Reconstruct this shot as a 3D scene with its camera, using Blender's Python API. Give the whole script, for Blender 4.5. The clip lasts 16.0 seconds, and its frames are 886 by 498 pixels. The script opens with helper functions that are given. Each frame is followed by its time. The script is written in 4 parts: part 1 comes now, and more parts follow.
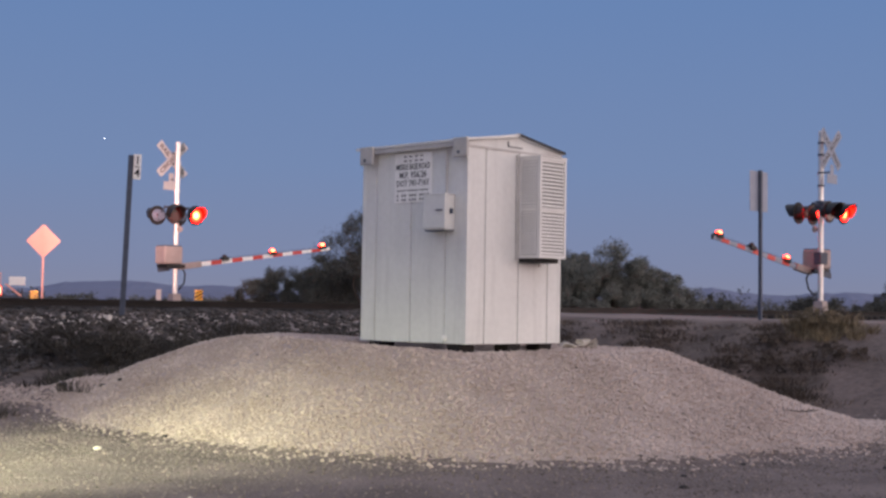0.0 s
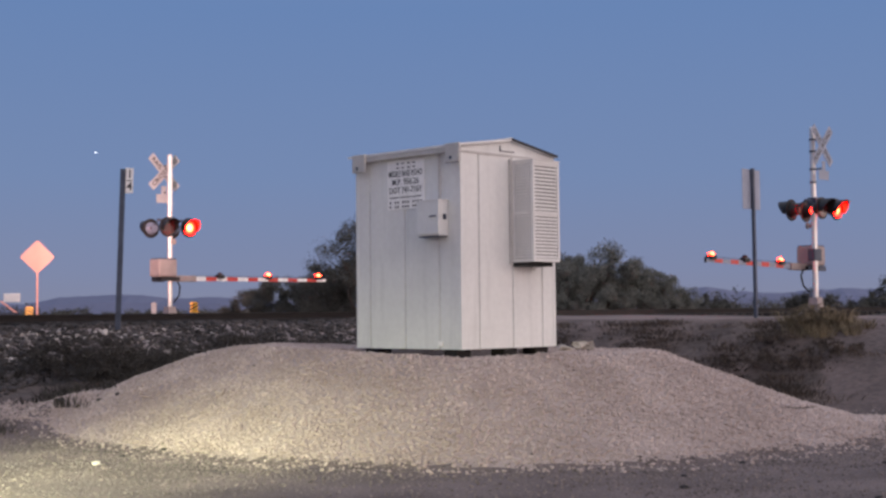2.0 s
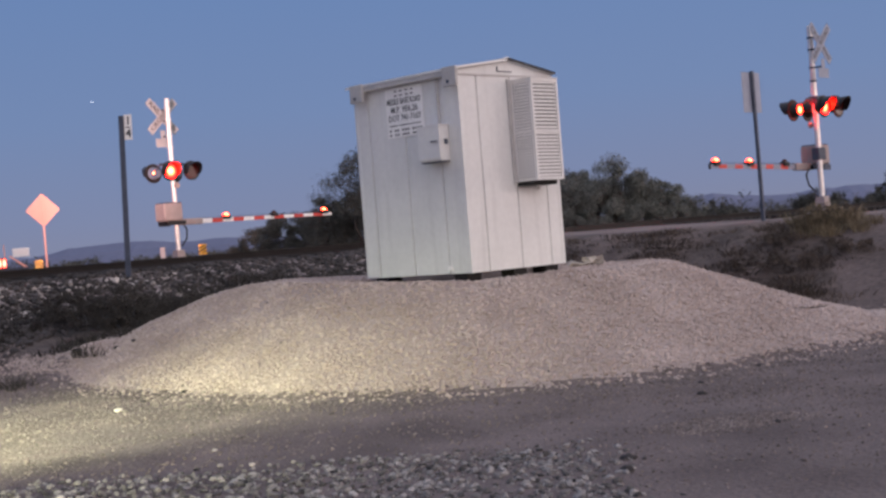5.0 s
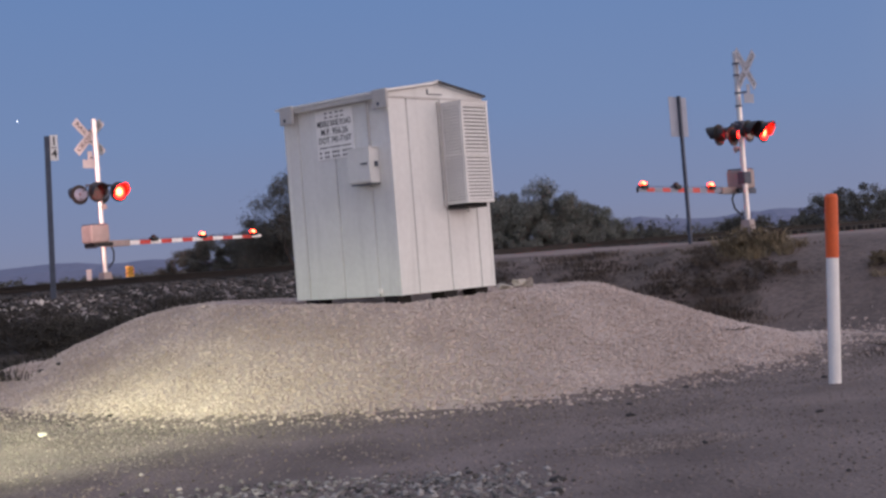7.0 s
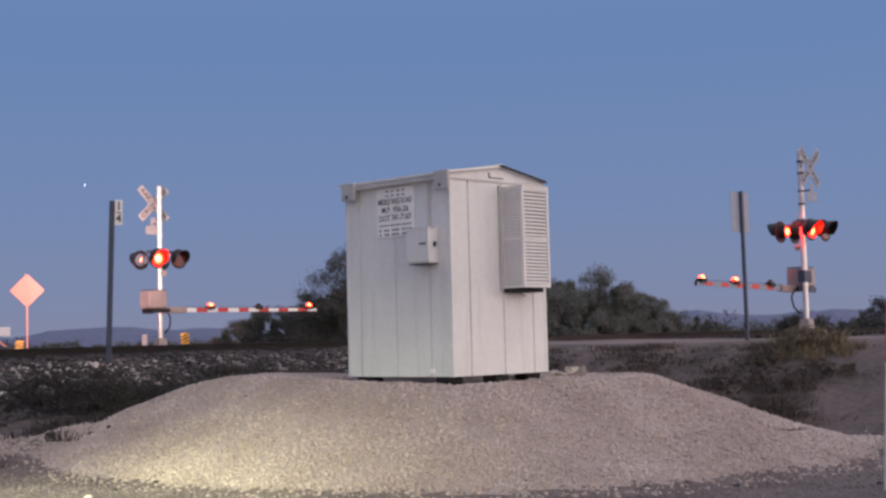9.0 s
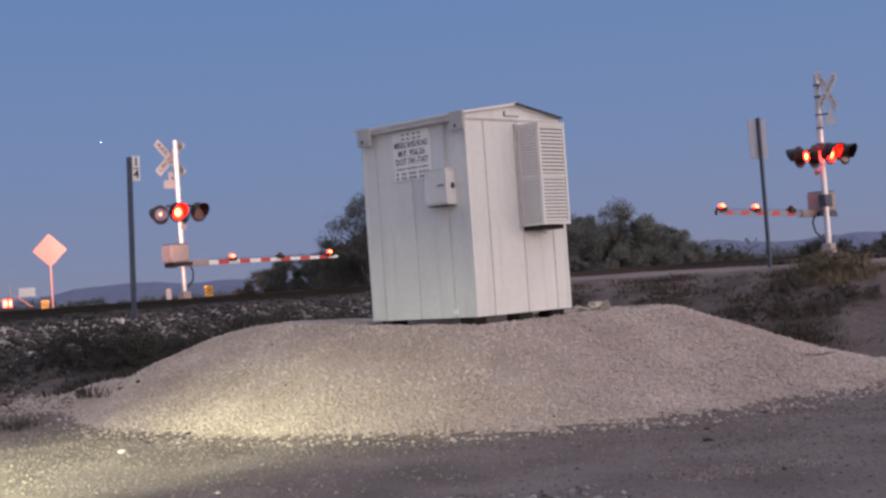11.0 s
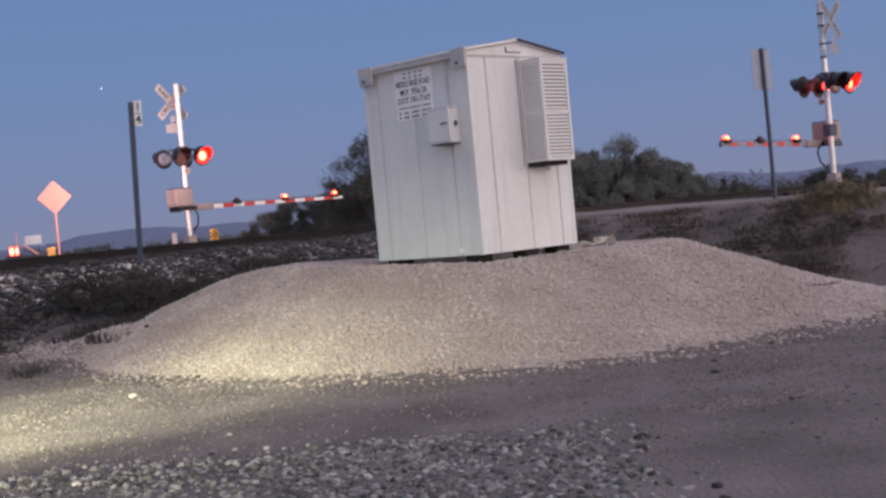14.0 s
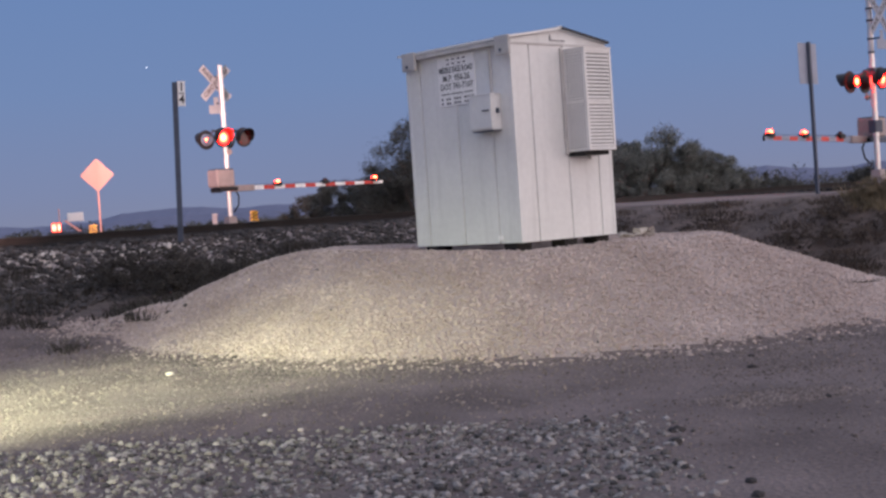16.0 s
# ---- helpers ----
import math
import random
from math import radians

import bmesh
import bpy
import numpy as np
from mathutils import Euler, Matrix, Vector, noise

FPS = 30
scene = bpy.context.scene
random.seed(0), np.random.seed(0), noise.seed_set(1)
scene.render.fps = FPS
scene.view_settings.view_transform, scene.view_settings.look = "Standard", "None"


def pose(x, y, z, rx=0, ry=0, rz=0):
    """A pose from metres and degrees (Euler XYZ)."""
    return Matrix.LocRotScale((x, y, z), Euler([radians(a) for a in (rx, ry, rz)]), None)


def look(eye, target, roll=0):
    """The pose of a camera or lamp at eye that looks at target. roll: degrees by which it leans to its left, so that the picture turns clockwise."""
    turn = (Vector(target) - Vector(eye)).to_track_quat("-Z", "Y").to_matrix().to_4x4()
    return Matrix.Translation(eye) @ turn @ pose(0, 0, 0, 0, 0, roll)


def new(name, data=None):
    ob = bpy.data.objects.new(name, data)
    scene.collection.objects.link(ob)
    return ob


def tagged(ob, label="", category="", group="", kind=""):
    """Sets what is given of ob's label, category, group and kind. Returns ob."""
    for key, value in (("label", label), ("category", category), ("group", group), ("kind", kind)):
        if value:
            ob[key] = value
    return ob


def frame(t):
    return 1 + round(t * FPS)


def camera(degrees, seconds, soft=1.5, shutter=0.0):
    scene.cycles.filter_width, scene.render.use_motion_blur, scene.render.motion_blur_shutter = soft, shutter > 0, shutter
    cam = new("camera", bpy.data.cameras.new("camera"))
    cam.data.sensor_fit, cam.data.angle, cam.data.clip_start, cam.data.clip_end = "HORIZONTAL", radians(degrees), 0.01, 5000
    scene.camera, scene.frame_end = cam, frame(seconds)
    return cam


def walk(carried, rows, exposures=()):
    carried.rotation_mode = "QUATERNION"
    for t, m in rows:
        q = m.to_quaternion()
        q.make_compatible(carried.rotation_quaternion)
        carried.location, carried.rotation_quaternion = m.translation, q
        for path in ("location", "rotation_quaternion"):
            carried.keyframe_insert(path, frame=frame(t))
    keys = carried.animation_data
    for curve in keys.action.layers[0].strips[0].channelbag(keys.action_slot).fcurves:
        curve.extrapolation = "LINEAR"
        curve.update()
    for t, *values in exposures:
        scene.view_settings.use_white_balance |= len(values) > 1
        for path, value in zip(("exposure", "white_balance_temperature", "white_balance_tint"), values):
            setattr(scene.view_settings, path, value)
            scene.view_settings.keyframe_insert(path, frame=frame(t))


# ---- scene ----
# ---- camera: a hand-held telephone, zoomed in, its holder standing still ----
EYE = (0.0, 0.0, 1.5)
ROWS = [
    (0, 0.01, 2.42, 0.89),
    (0.5, -0.51, 2.88, -0.45),
    (1, -0.22, 3.06, -1.17),
    (1.5, -0.04, 3.17, -0.72),
    (2, -0.23, 2.67, -0.57),
    (2.5, -0.63, 2.26, -0.49),
    (3, -0.85, 1.43, -0.42),
    (3.2, -1.05, 0.93, -0.59),
    (5.3, 0.16, -0.53, -4.86),
    (5.5, -0.15, -0.65, -4.85),
    (5.7, -1.43, -1.15, -4.76),
    (6, -4.78, -2.21, -4.98),
    (6.5, -4.91, -1.93, -4.38),
    (7, -2.85, 0.23, -4.46),
    (7.2, -1.53, 0.87, -3.53),
    (7.5, -0.83, 1.42, -1.93),
    (8, -1.04, 3.47, -0.15),
    (8.5, -1.42, 3.56, -0.85),
    (9, -0.66, 3.81, -1.48),
    (9.2, -0.30, 3.89, -1.71),
    (11.3, 0.13, 1.15, -4.28),
    (11.5, -0.00, 1.12, -4.37),
    (12, -0.27, 0.82, -4.67),
    (12.5, -0.58, -0.15, -5.21),
    (13, 0.63, -0.89, -4.91),
    (13.5, 0.47, -1.19, -5.81),
    (14, 0.71, -1.20, -5.32),
    (14.5, 1.02, -1.18, -4.52),
    (15, 1.28, -1.15, -4.81),
    (15.5, 1.33, -1.32, -3.29),
    (16, 2.38, -1.63, -3.89),
]


def aim(yaw, pitch, roll):
    """The camera's pose from degrees: yaw to the left, pitch up, roll to its left."""
    y, p = radians(yaw), radians(pitch)
    ahead = Vector((-math.sin(y) * math.cos(p), math.cos(y) * math.cos(p), math.sin(p)))
    return look(EYE, Vector(EYE) + ahead * 10, roll)


cam = camera(36.2, 16.0, soft=2.7)
walk(cam, [(t, aim(yaw, pitch, roll)) for t, yaw, pitch, roll in ROWS],
     [(0, 0, 6750, 11), (5.3, 0, 6600, 11), (6.5, 0, 6550, 11), (8, 0, 6700, 11), (12, 0, 6700, 11), (13, 0, 6520, 11), (14.5, 0, 6450, 11), (16, 0, 6420, 11)])

# ---- light: a clear sky after sunset, the afterglow behind the camera's right shoulder ----
SUNSET = Vector((0.85, -0.53, 0.0)).normalized()


def ramp(nodes, stops):
    node = nodes.new("ShaderNodeValToRGB")
    els = node.color_ramp.elements
    while len(els) < len(stops):
        els.new(0.5)
    for el, (pos, col) in zip(els, stops):
        el.position, el.color = pos, (*col, 1)
    return node


world = bpy.data.worlds.new("dusk")
scene.world = world
world.use_nodes = True
wn, wl = world.node_tree.nodes, world.node_tree.links
back = wn["Background"]
coord = wn.new("ShaderNodeTexCoord")
sep = wn.new("ShaderNodeSeparateXYZ")
wl.new(coord.outputs["Generated"], sep.inputs[0])
east = ramp(wn, [(0.0, (0.225, 0.245, 0.36)), (0.03, (0.205, 0.25, 0.405)), (0.10, (0.17, 0.252, 0.452)),
                 (0.22, (0.134, 0.234, 0.468)), (0.45, (0.20, 0.28, 0.50)), (1.0, (0.62, 0.66, 0.80))])
west = ramp(wn, [(0.0, (3.35, 2.38, 2.2)), (0.12, (2.9, 2.4, 2.28)), (0.28, (1.76, 1.55, 1.6)),
                 (0.5, (1.0, 0.94, 0.98)), (1.0, (0.62, 0.66, 0.80))])
for r in (east, west):
    wl.new(sep.outputs["Z"], r.inputs[0])
dot = wn.new("ShaderNodeVectorMath")
dot.operation = "DOT_PRODUCT"
dot.inputs[1].default_value = SUNSET
wl.new(coord.outputs["Generated"], dot.inputs[0])
side = wn.new("ShaderNodeMapRange")
side.interpolation_type = "SMOOTHSTEP"
side.inputs["From Min"].default_value, side.inputs["From Max"].default_value = -0.22, 1.0
wl.new(dot.outputs["Value"], side.inputs["Value"])
sky = wn.new("ShaderNodeMix")
sky.data_type = "RGBA"
wl.new(side.outputs[0], sky.inputs[0])
wl.new(east.outputs[0], sky.inputs[6])
wl.new(west.outputs[0], sky.inputs[7])
wl.new(sky.outputs[2], back.inputs["Color"])
back.inputs["Strength"].default_value = 1.0


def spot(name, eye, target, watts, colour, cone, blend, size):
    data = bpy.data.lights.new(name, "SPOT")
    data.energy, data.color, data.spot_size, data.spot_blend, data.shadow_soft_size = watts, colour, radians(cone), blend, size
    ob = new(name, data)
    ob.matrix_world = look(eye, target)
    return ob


# dipped headlamps of a vehicle out of view, two spots fitted to lit ground
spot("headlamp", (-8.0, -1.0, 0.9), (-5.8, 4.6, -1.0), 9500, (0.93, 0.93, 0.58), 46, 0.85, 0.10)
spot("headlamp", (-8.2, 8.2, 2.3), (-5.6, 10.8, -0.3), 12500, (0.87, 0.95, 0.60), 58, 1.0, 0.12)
# added pink fill without a known source, brightens the far signal and diamond sign
spot("far_sign_fill", (-9.5, 6.0, 1.6), (-10.8, 42.0, 4.9), 150000, (1.0, 0.58, 0.51), 17, 1.0, 0.12)


# ---- materials ----
def material(name, colour, rough=0.7, metal=0.0, var=0.15, scale=6.0, fine=60.0, bump=0.0, bump_scale=None, vary=0.0, tint=None, streak=None):
    """A surface with variation at two scales; tint: a second colour that the coarse noise mixes in; vary: spread per loose piece."""
    mat = bpy.data.materials.new(name)
    mat.use_nodes = True
    n, l = mat.node_tree.nodes, mat.node_tree.links
    bsdf = n["Principled BSDF"]
    bsdf.inputs["Roughness"].default_value, bsdf.inputs["Metallic"].default_value = rough, metal
    tc = n.new("ShaderNodeTexCoord")
    big, small = n.new("ShaderNodeTexNoise"), n.new("ShaderNodeTexNoise")
    big.inputs["Scale"].default_value, small.inputs["Scale"].default_value = scale, fine
    big.inputs["Detail"].default_value, small.inputs["Detail"].default_value = 4, 3
    for t in (big, small):
        l.new(tc.outputs["Object"], t.inputs["Vector"])
    dark = tint or tuple(c * (1 - 2 * var) for c in colour)
    mix = ramp(n, [(0.32, dark), (0.68, colour)])
    l.new(big.outputs[0], mix.inputs[0])
    hsv = n.new("ShaderNodeHueSaturation")
    l.new(mix.outputs[0], hsv.inputs["Color"])
    rng = n.new("ShaderNodeMapRange")
    rng.inputs["From Min"].default_value, rng.inputs["From Max"].default_value = 0.3, 0.7
    rng.inputs["To Min"].default_value, rng.inputs["To Max"].default_value = 1 - var, 1 + var
    l.new(small.outputs[0], rng.inputs["Value"])
    value = rng.outputs[0]
    if vary:
        geo = n.new("ShaderNodeNewGeometry")
        per = n.new("ShaderNodeMapRange")
        per.inputs["To Min"].default_value, per.inputs["To Max"].default_value = 1 - vary, 1 + vary
        l.new(geo.outputs["Random Per Island"], per.inputs["Value"])
        mul = n.new("ShaderNodeMath")
        mul.operation = "MULTIPLY"
        l.new(value, mul.inputs[0])
        l.new(per.outputs[0], mul.inputs[1])
        value = mul.outputs[0]
    if streak:
        stretch = n.new("ShaderNodeMapping")
        stretch.inputs["Scale"].default_value = streak
        l.new(tc.outputs["Object"], stretch.inputs[0])
        runs = n.new("ShaderNodeTexNoise")
        runs.inputs["Scale"].default_value, runs.inputs["Detail"].default_value = 1.0, 4
        l.new(stretch.outputs[0], runs.inputs["Vector"])
        dirt = n.new("ShaderNodeMapRange")
        dirt.inputs["From Min"].default_value, dirt.inputs["From Max"].default_value = 0.52, 0.72
        dirt.inputs["To Min"].default_value, dirt.inputs["To Max"].default_value = 1.0, 0.90
        l.new(runs.outputs[0], dirt.inputs["Value"])
        both = n.new("ShaderNodeMath")
        both.operation = "MULTIPLY"
        l.new(value, both.inputs[0])
        l.new(dirt.outputs[0], both.inputs[1])
        value = both.outputs[0]
    l.new(value, hsv.inputs["Value"])
    l.new(hsv.outputs[0], bsdf.inputs["Base Color"])
    if bump:
        bm = n.new("ShaderNodeBump")
        bm.inputs["Strength"].default_value, bm.inputs["Distance"].default_value = 1.0, bump
        src = small
        if bump_scale:
            src = n.new("ShaderNodeTexNoise")
            src.inputs["Scale"].default_value, src.inputs["Detail"].default_value = bump_scale, 5
            l.new(tc.outputs["Object"], src.inputs["Vector"])
        l.new(src.outputs[0], bm.inputs["Height"])
        l.new(bm.outputs[0], bsdf.inputs["Normal"])
    return mat


def glow(name, stops, radius):
    """A lit lens: brightest at its middle, by the distance from its own origin."""
    mat = bpy.data.materials.new(name)
    mat.use_nodes = True
    n, l = mat.node_tree.nodes, mat.node_tree.links
    bsdf = n["Principled BSDF"]
    bsdf.inputs["Base Color"].default_value = (0.4, 0.02, 0.01, 1)
    tc = n.new("ShaderNodeTexCoord")
    length = n.new("ShaderNodeVectorMath")
    length.operation = "LENGTH"
    l.new(tc.outputs["Object"], length.inputs[0])
    div = n.new("ShaderNodeMath")
    div.operation = "DIVIDE"
    div.inputs[1].default_value = radius
    l.new(length.outputs["Value"], div.inputs[0])
    r = ramp(n, stops)
    l.new(div.outputs[0], r.inputs[0])
    l.new(r.outputs[0], bsdf.inputs["Emission Color"])
    bsdf.inputs["Emission Strength"].default_value = 1.0
    return mat


M = {
    "dirt": material("packed_dirt", (0.212, 0.167, 0.158), 0.95, var=0.26, scale=0.8, fine=34, bump=0.035, bump_scale=24, tint=(0.115, 0.088, 0.083)),
    "scrub": material("scrub_soil", (0.185, 0.136, 0.118), 0.95, var=0.22, scale=1.1, fine=9, bump=0.05, bump_scale=7, tint=(0.07, 0.053, 0.046)),
    "bank_dirt": material("bare_bank_dirt", (0.175, 0.130, 0.118), 0.95, var=0.22, scale=0.9, fine=11, bump=0.04, bump_scale=9, tint=(0.092, 0.070, 0.064)),
    "road": material("dirt_road", (0.25, 0.19, 0.17), 0.95, var=0.10, scale=0.5, fine=14, bump=0.01, tint=(0.17, 0.13, 0.115)),
    "far": material("desert_plain", (0.19, 0.15, 0.12), 0.95, var=0.2, scale=0.06, fine=0.8, tint=(0.10, 0.085, 0.065)),
    "mound": material("crushed_gravel_bed", (0.44, 0.36, 0.33), 0.95, var=0.16, scale=1.5, fine=30, bump=0.03, bump_scale=22, tint=(0.35, 0.28, 0.252)),
    "gravel": material("crushed_gravel", (0.48, 0.40, 0.37), 0.9, var=0.08, scale=1.1, fine=40, vary=0.16, tint=(0.37, 0.30, 0.27)),
    "bank_soil": material("grey_bank_soil", (0.33, 0.275, 0.265), 0.95, var=0.25, scale=2.2, fine=14, bump=0.05, bump_scale=10, tint=(0.10, 0.086, 0.08)),
    "ballast_bed": material("ballast_bed", (0.06, 0.051, 0.047), 0.95, var=0.25, scale=2, fine=16, bump=0.05, bump_scale=12),
    "ballast": material("ballast_stone", (0.066, 0.057, 0.055), 0.9, var=0.1, scale=1.2, fine=30, vary=0.6, tint=(0.03, 0.027, 0.026)),
    "pale": material("pale_stone", (0.44, 0.40, 0.37), 0.9, var=0.1, scale=3, fine=30, vary=0.35),
    "grey_gravel": material("grey_gravel", (0.24, 0.225, 0.215), 0.9, var=0.1, scale=3, fine=30, vary=0.75, tint=(0.15, 0.14, 0.135)),
    "pebble": material("brown_pebble", (0.225, 0.187, 0.172), 0.9, var=0.1, scale=3, fine=30, vary=0.5, tint=(0.13, 0.107, 0.098)),
    "toe": material("mixed_stone", (0.27, 0.225, 0.205), 0.9, var=0.1, scale=3, fine=30, vary=0.5, tint=(0.17, 0.138, 0.127)),
    "dark_stone": material("dark_stone", (0.045, 0.04, 0.04), 0.9, var=0.2, scale=8, fine=40),
    "white": material("white_paint", (0.72, 0.725, 0.72), 0.55, var=0.035, scale=1.3, fine=14, tint=(0.645, 0.652, 0.65), bump=0.0008, bump_scale=40, streak=(7, 7, 0.7)),
    "white_trim": material("white_trim", (0.74, 0.735, 0.725), 0.5, var=0.05, scale=4, fine=40),
    "grey_trim": material("weathered_grey_paint", (0.50, 0.49, 0.485), 0.6, var=0.08, scale=5, fine=40),
    # greyed so the gaps between the white slats look shaded
    "grille_back": material("grey_grille_backing", (0.26, 0.255, 0.25), 0.7, var=0.1, scale=5, fine=40),
    "shade_black": material("painted_shade", (0.02, 0.02, 0.02), 0.9),
    "black": material("black_paint", (0.009, 0.008, 0.009), 0.6, var=0.1),
    "alu": material("aluminium", (0.78, 0.76, 0.74), 0.35, metal=0.55, var=0.06, scale=6, fine=60),
    "mech": material("grey_enamel", (0.36, 0.295, 0.285), 0.5, var=0.08, scale=5, fine=30),
    "steel": material("weathered_steel", (0.078, 0.095, 0.135), 0.6, metal=0.3, var=0.15, scale=5, fine=40),
    "rust": material("rusty_steel", (0.016, 0.013, 0.013), 0.75, metal=0.3, var=0.2, scale=5, fine=60),
    "tie": material("creosoted_timber", (0.03, 0.026, 0.024), 0.9, var=0.2, scale=3, fine=40),
    "sheet": material("white_sheeting", (0.88, 0.87, 0.86), 0.4, var=0.04, scale=5, fine=50),
    "red": material("red_sheeting", (0.62, 0.045, 0.03), 0.45, var=0.06, scale=5, fine=50),
    # reddish light on the sign and its post is put into this salmon
    "salmon": material("reddened_salmon_sheet", (0.95, 0.44, 0.36), 0.5, var=0.03, scale=3, fine=30),
    "yellow": material("yellow_sheeting", (0.85, 0.45, 0.03), 0.45, var=0.05, scale=5, fine=40),
    "orange": material("orange_plastic", (0.70, 0.11, 0.02), 0.5, var=0.08, scale=6, fine=50),
    "plastic": material("white_plastic", (0.82, 0.81, 0.80), 0.45, var=0.04, scale=4, fine=40),
    "concrete": material("concrete", (0.42, 0.39, 0.36), 0.9, var=0.12, scale=5, fine=40, bump=0.004),
    "ink": material("black_lettering", (0.03, 0.03, 0.035), 0.6),
    "lens_off": material("dark_red_lens", (0.05, 0.006, 0.006), 0.2, var=0.1),
    "bark": material("grey_bark", (0.085, 0.07, 0.058), 0.95, var=0.2, scale=6, fine=50, bump=0.01),
    "leaf": material("mesquite_leaf", (0.18, 0.188, 0.168), 0.85, var=0.1, scale=1.2, fine=20, vary=0.35, tint=(0.105, 0.11, 0.098)),
    "leaf_far": material("far_scrub_leaf", (0.105, 0.108, 0.095), 0.85, var=0.1, scale=0.6, fine=8, vary=0.4, tint=(0.05, 0.05, 0.042)),
    "grass": material("dry_grass", (0.25, 0.20, 0.13), 0.9, var=0.1, scale=1.0, fine=20, vary=0.45, tint=(0.11, 0.085, 0.055)),
    "weed": material("dry_weed", (0.135, 0.102, 0.084), 0.9, var=0.1, scale=1.0, fine=20, vary=0.4, tint=(0.05, 0.04, 0.033)),
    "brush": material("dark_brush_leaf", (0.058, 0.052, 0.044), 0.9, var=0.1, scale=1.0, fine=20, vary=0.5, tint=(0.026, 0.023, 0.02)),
    # distance haze is mixed into this blue-grey base colour
    "hill": material("haze_tinted_mountain", (0.155, 0.175, 0.27), 1.0, var=0.05, scale=0.004, fine=0.05),
    # white sheeting darkened in its colour to offset the added pink fill
    "dim_sheet": material("dimmed_white_sheeting", (0.32, 0.33, 0.35), 0.5, var=0.06, scale=5, fine=50),
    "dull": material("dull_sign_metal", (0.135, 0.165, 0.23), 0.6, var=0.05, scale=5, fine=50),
    # near signal's white sheeting with its unlit side painted in; also bare sign back
    "shaded_bare_sheet": material("shaded_white_or_bare_metal", (0.26, 0.29, 0.38), 0.5, var=0.06, scale=5, fine=50),
    "hood": material("black_enamel", (0.011, 0.010, 0.011), 0.4, var=0.1),
    "lit": glow("lit_red_lens", [(0.0, (150, 7.0, 2.4)), (0.34, (140, 2.8, 0.9)), (0.54, (120, 0.6, 0.25)), (0.80, (60, 0.10, 0.07)), (1.0, (8, 0.03, 0.02))], 0.21),
    "lit_small": glow("lit_small_red_lens", [(0.78, (60, 2.6, 1.0)), (0.89, (55, 1.0, 0.4)), (1.0, (40, 0.12, 0.06))], 0.09),
    "side": glow("lit_side_lens", [(0.0, (90, 7.0, 2.2)), (0.45, (75, 2.2, 0.7)), (1.0, (50, 0.12, 0.07))], 0.11),
    "lamp_round": glow("lit_round_lamp", [(0.0, (5, 1.9, 1.3)), (0.6, (4, 0.8, 0.5)), (1.0, (3, 0.16, 0.12))], 0.22),
}
M["star"] = glow("planet", [(0.0, (6, 6.4, 7)), (1.0, (6, 6.4, 7))], 5)


# ---- building helpers ----
def part(name, bm, mat, parent=None, label="", m=None):
    """Links a bmesh as one mesh object, under a thing or under a part."""
    mesh = bpy.data.meshes.new(name)
    bm.to_mesh(mesh)
    bm.free()
    mats = mat if isinstance(mat, (list, tuple)) else [mat]
    for one in mats:
        mesh.materials.append(one)
    ob = new(name, mesh)
    if parent:
        ob.parent = parent
    if m:
        ob.matrix_basis = m
    if label:
        ob["label"] = label
    return ob


def thing(name, m, label, category, group="", kind=""):
    ob = new(name)
    ob.matrix_basis = m
    ob.empty_display_size = 0.1
    return tagged(ob, label, category, group, kind)


def box(x0, x1, y0, y1, z0, z1, bevel=0.0, bm=None, seg=2):
    own = bm is None
    bm = bm or bmesh.new()
    made = bmesh.ops.create_cube(bm, size=1, matrix=Matrix.Translation(((x0 + x1) / 2, (y0 + y1) / 2, (z0 + z1) / 2))
                                 @ Matrix.Diagonal((x1 - x0, y1 - y0, z1 - z0, 1)))
    if bevel:
        edges = {e for v in made["verts"] for e in v.link_edges}
        bmesh.ops.bevel(bm, geom=list(edges), offset=bevel, segments=seg, affect="EDGES", profile=0.5)
    return bm


def tube(p0, p1, r0, r1=None, n=16, bm=None):
    bm = bm or bmesh.new()
    p0, p1 = Vector(p0), Vector(p1)
    q = (p1 - p0).to_track_quat("Z", "Y").to_matrix().to_4x4()
    bmesh.ops.create_cone(bm, cap_ends=True, segments=n, radius1=r0, radius2=r0 if r1 is None else r1, depth=(p1 - p0).length,
                          matrix=Matrix.Translation((p0 + p1) / 2) @ q)
    return bm


def smooth(ob, angle=40):
    for p in ob.data.polygons:
        p.use_smooth = True
    ob.data.set_sharp_from_angle(angle=radians(angle))
    return ob


def lettering(text, size, mat, parent, m, label="", width=0.0):
    """Words in the built-in font as a thin mesh; in its own space x runs along the line and z is up. width squeezes the line to that length."""
    curve = bpy.data.curves.new("lettering", "FONT")
    curve.body, curve.size, curve.align_x, curve.align_y, curve.extrude, curve.resolution_u = text, size, "CENTER", "CENTER", 0.001, 2
    curve.offset = size * 0.012
    tmp = bpy.data.objects.new("tmp", curve)
    scene.collection.objects.link(tmp)
    mesh = bpy.data.meshes.new_from_object(tmp.evaluated_get(bpy.context.evaluated_depsgraph_get()))
    bpy.data.objects.remove(tmp)
    mesh.materials.clear()
    mesh.materials.append(mat)
    if width:
        k = width / max(1e-6, max(v.co.x for v in mesh.vertices) - min(v.co.x for v in mesh.vertices))
        mesh.transform(Matrix.Diagonal((k, 1, 1, 1)))
    mesh.transform(pose(0, 0, 0, 90))
    ob = new("lettering", mesh)
    ob.parent, ob.matrix_basis = parent, m
    if label:
        ob["label"] = label
    return ob


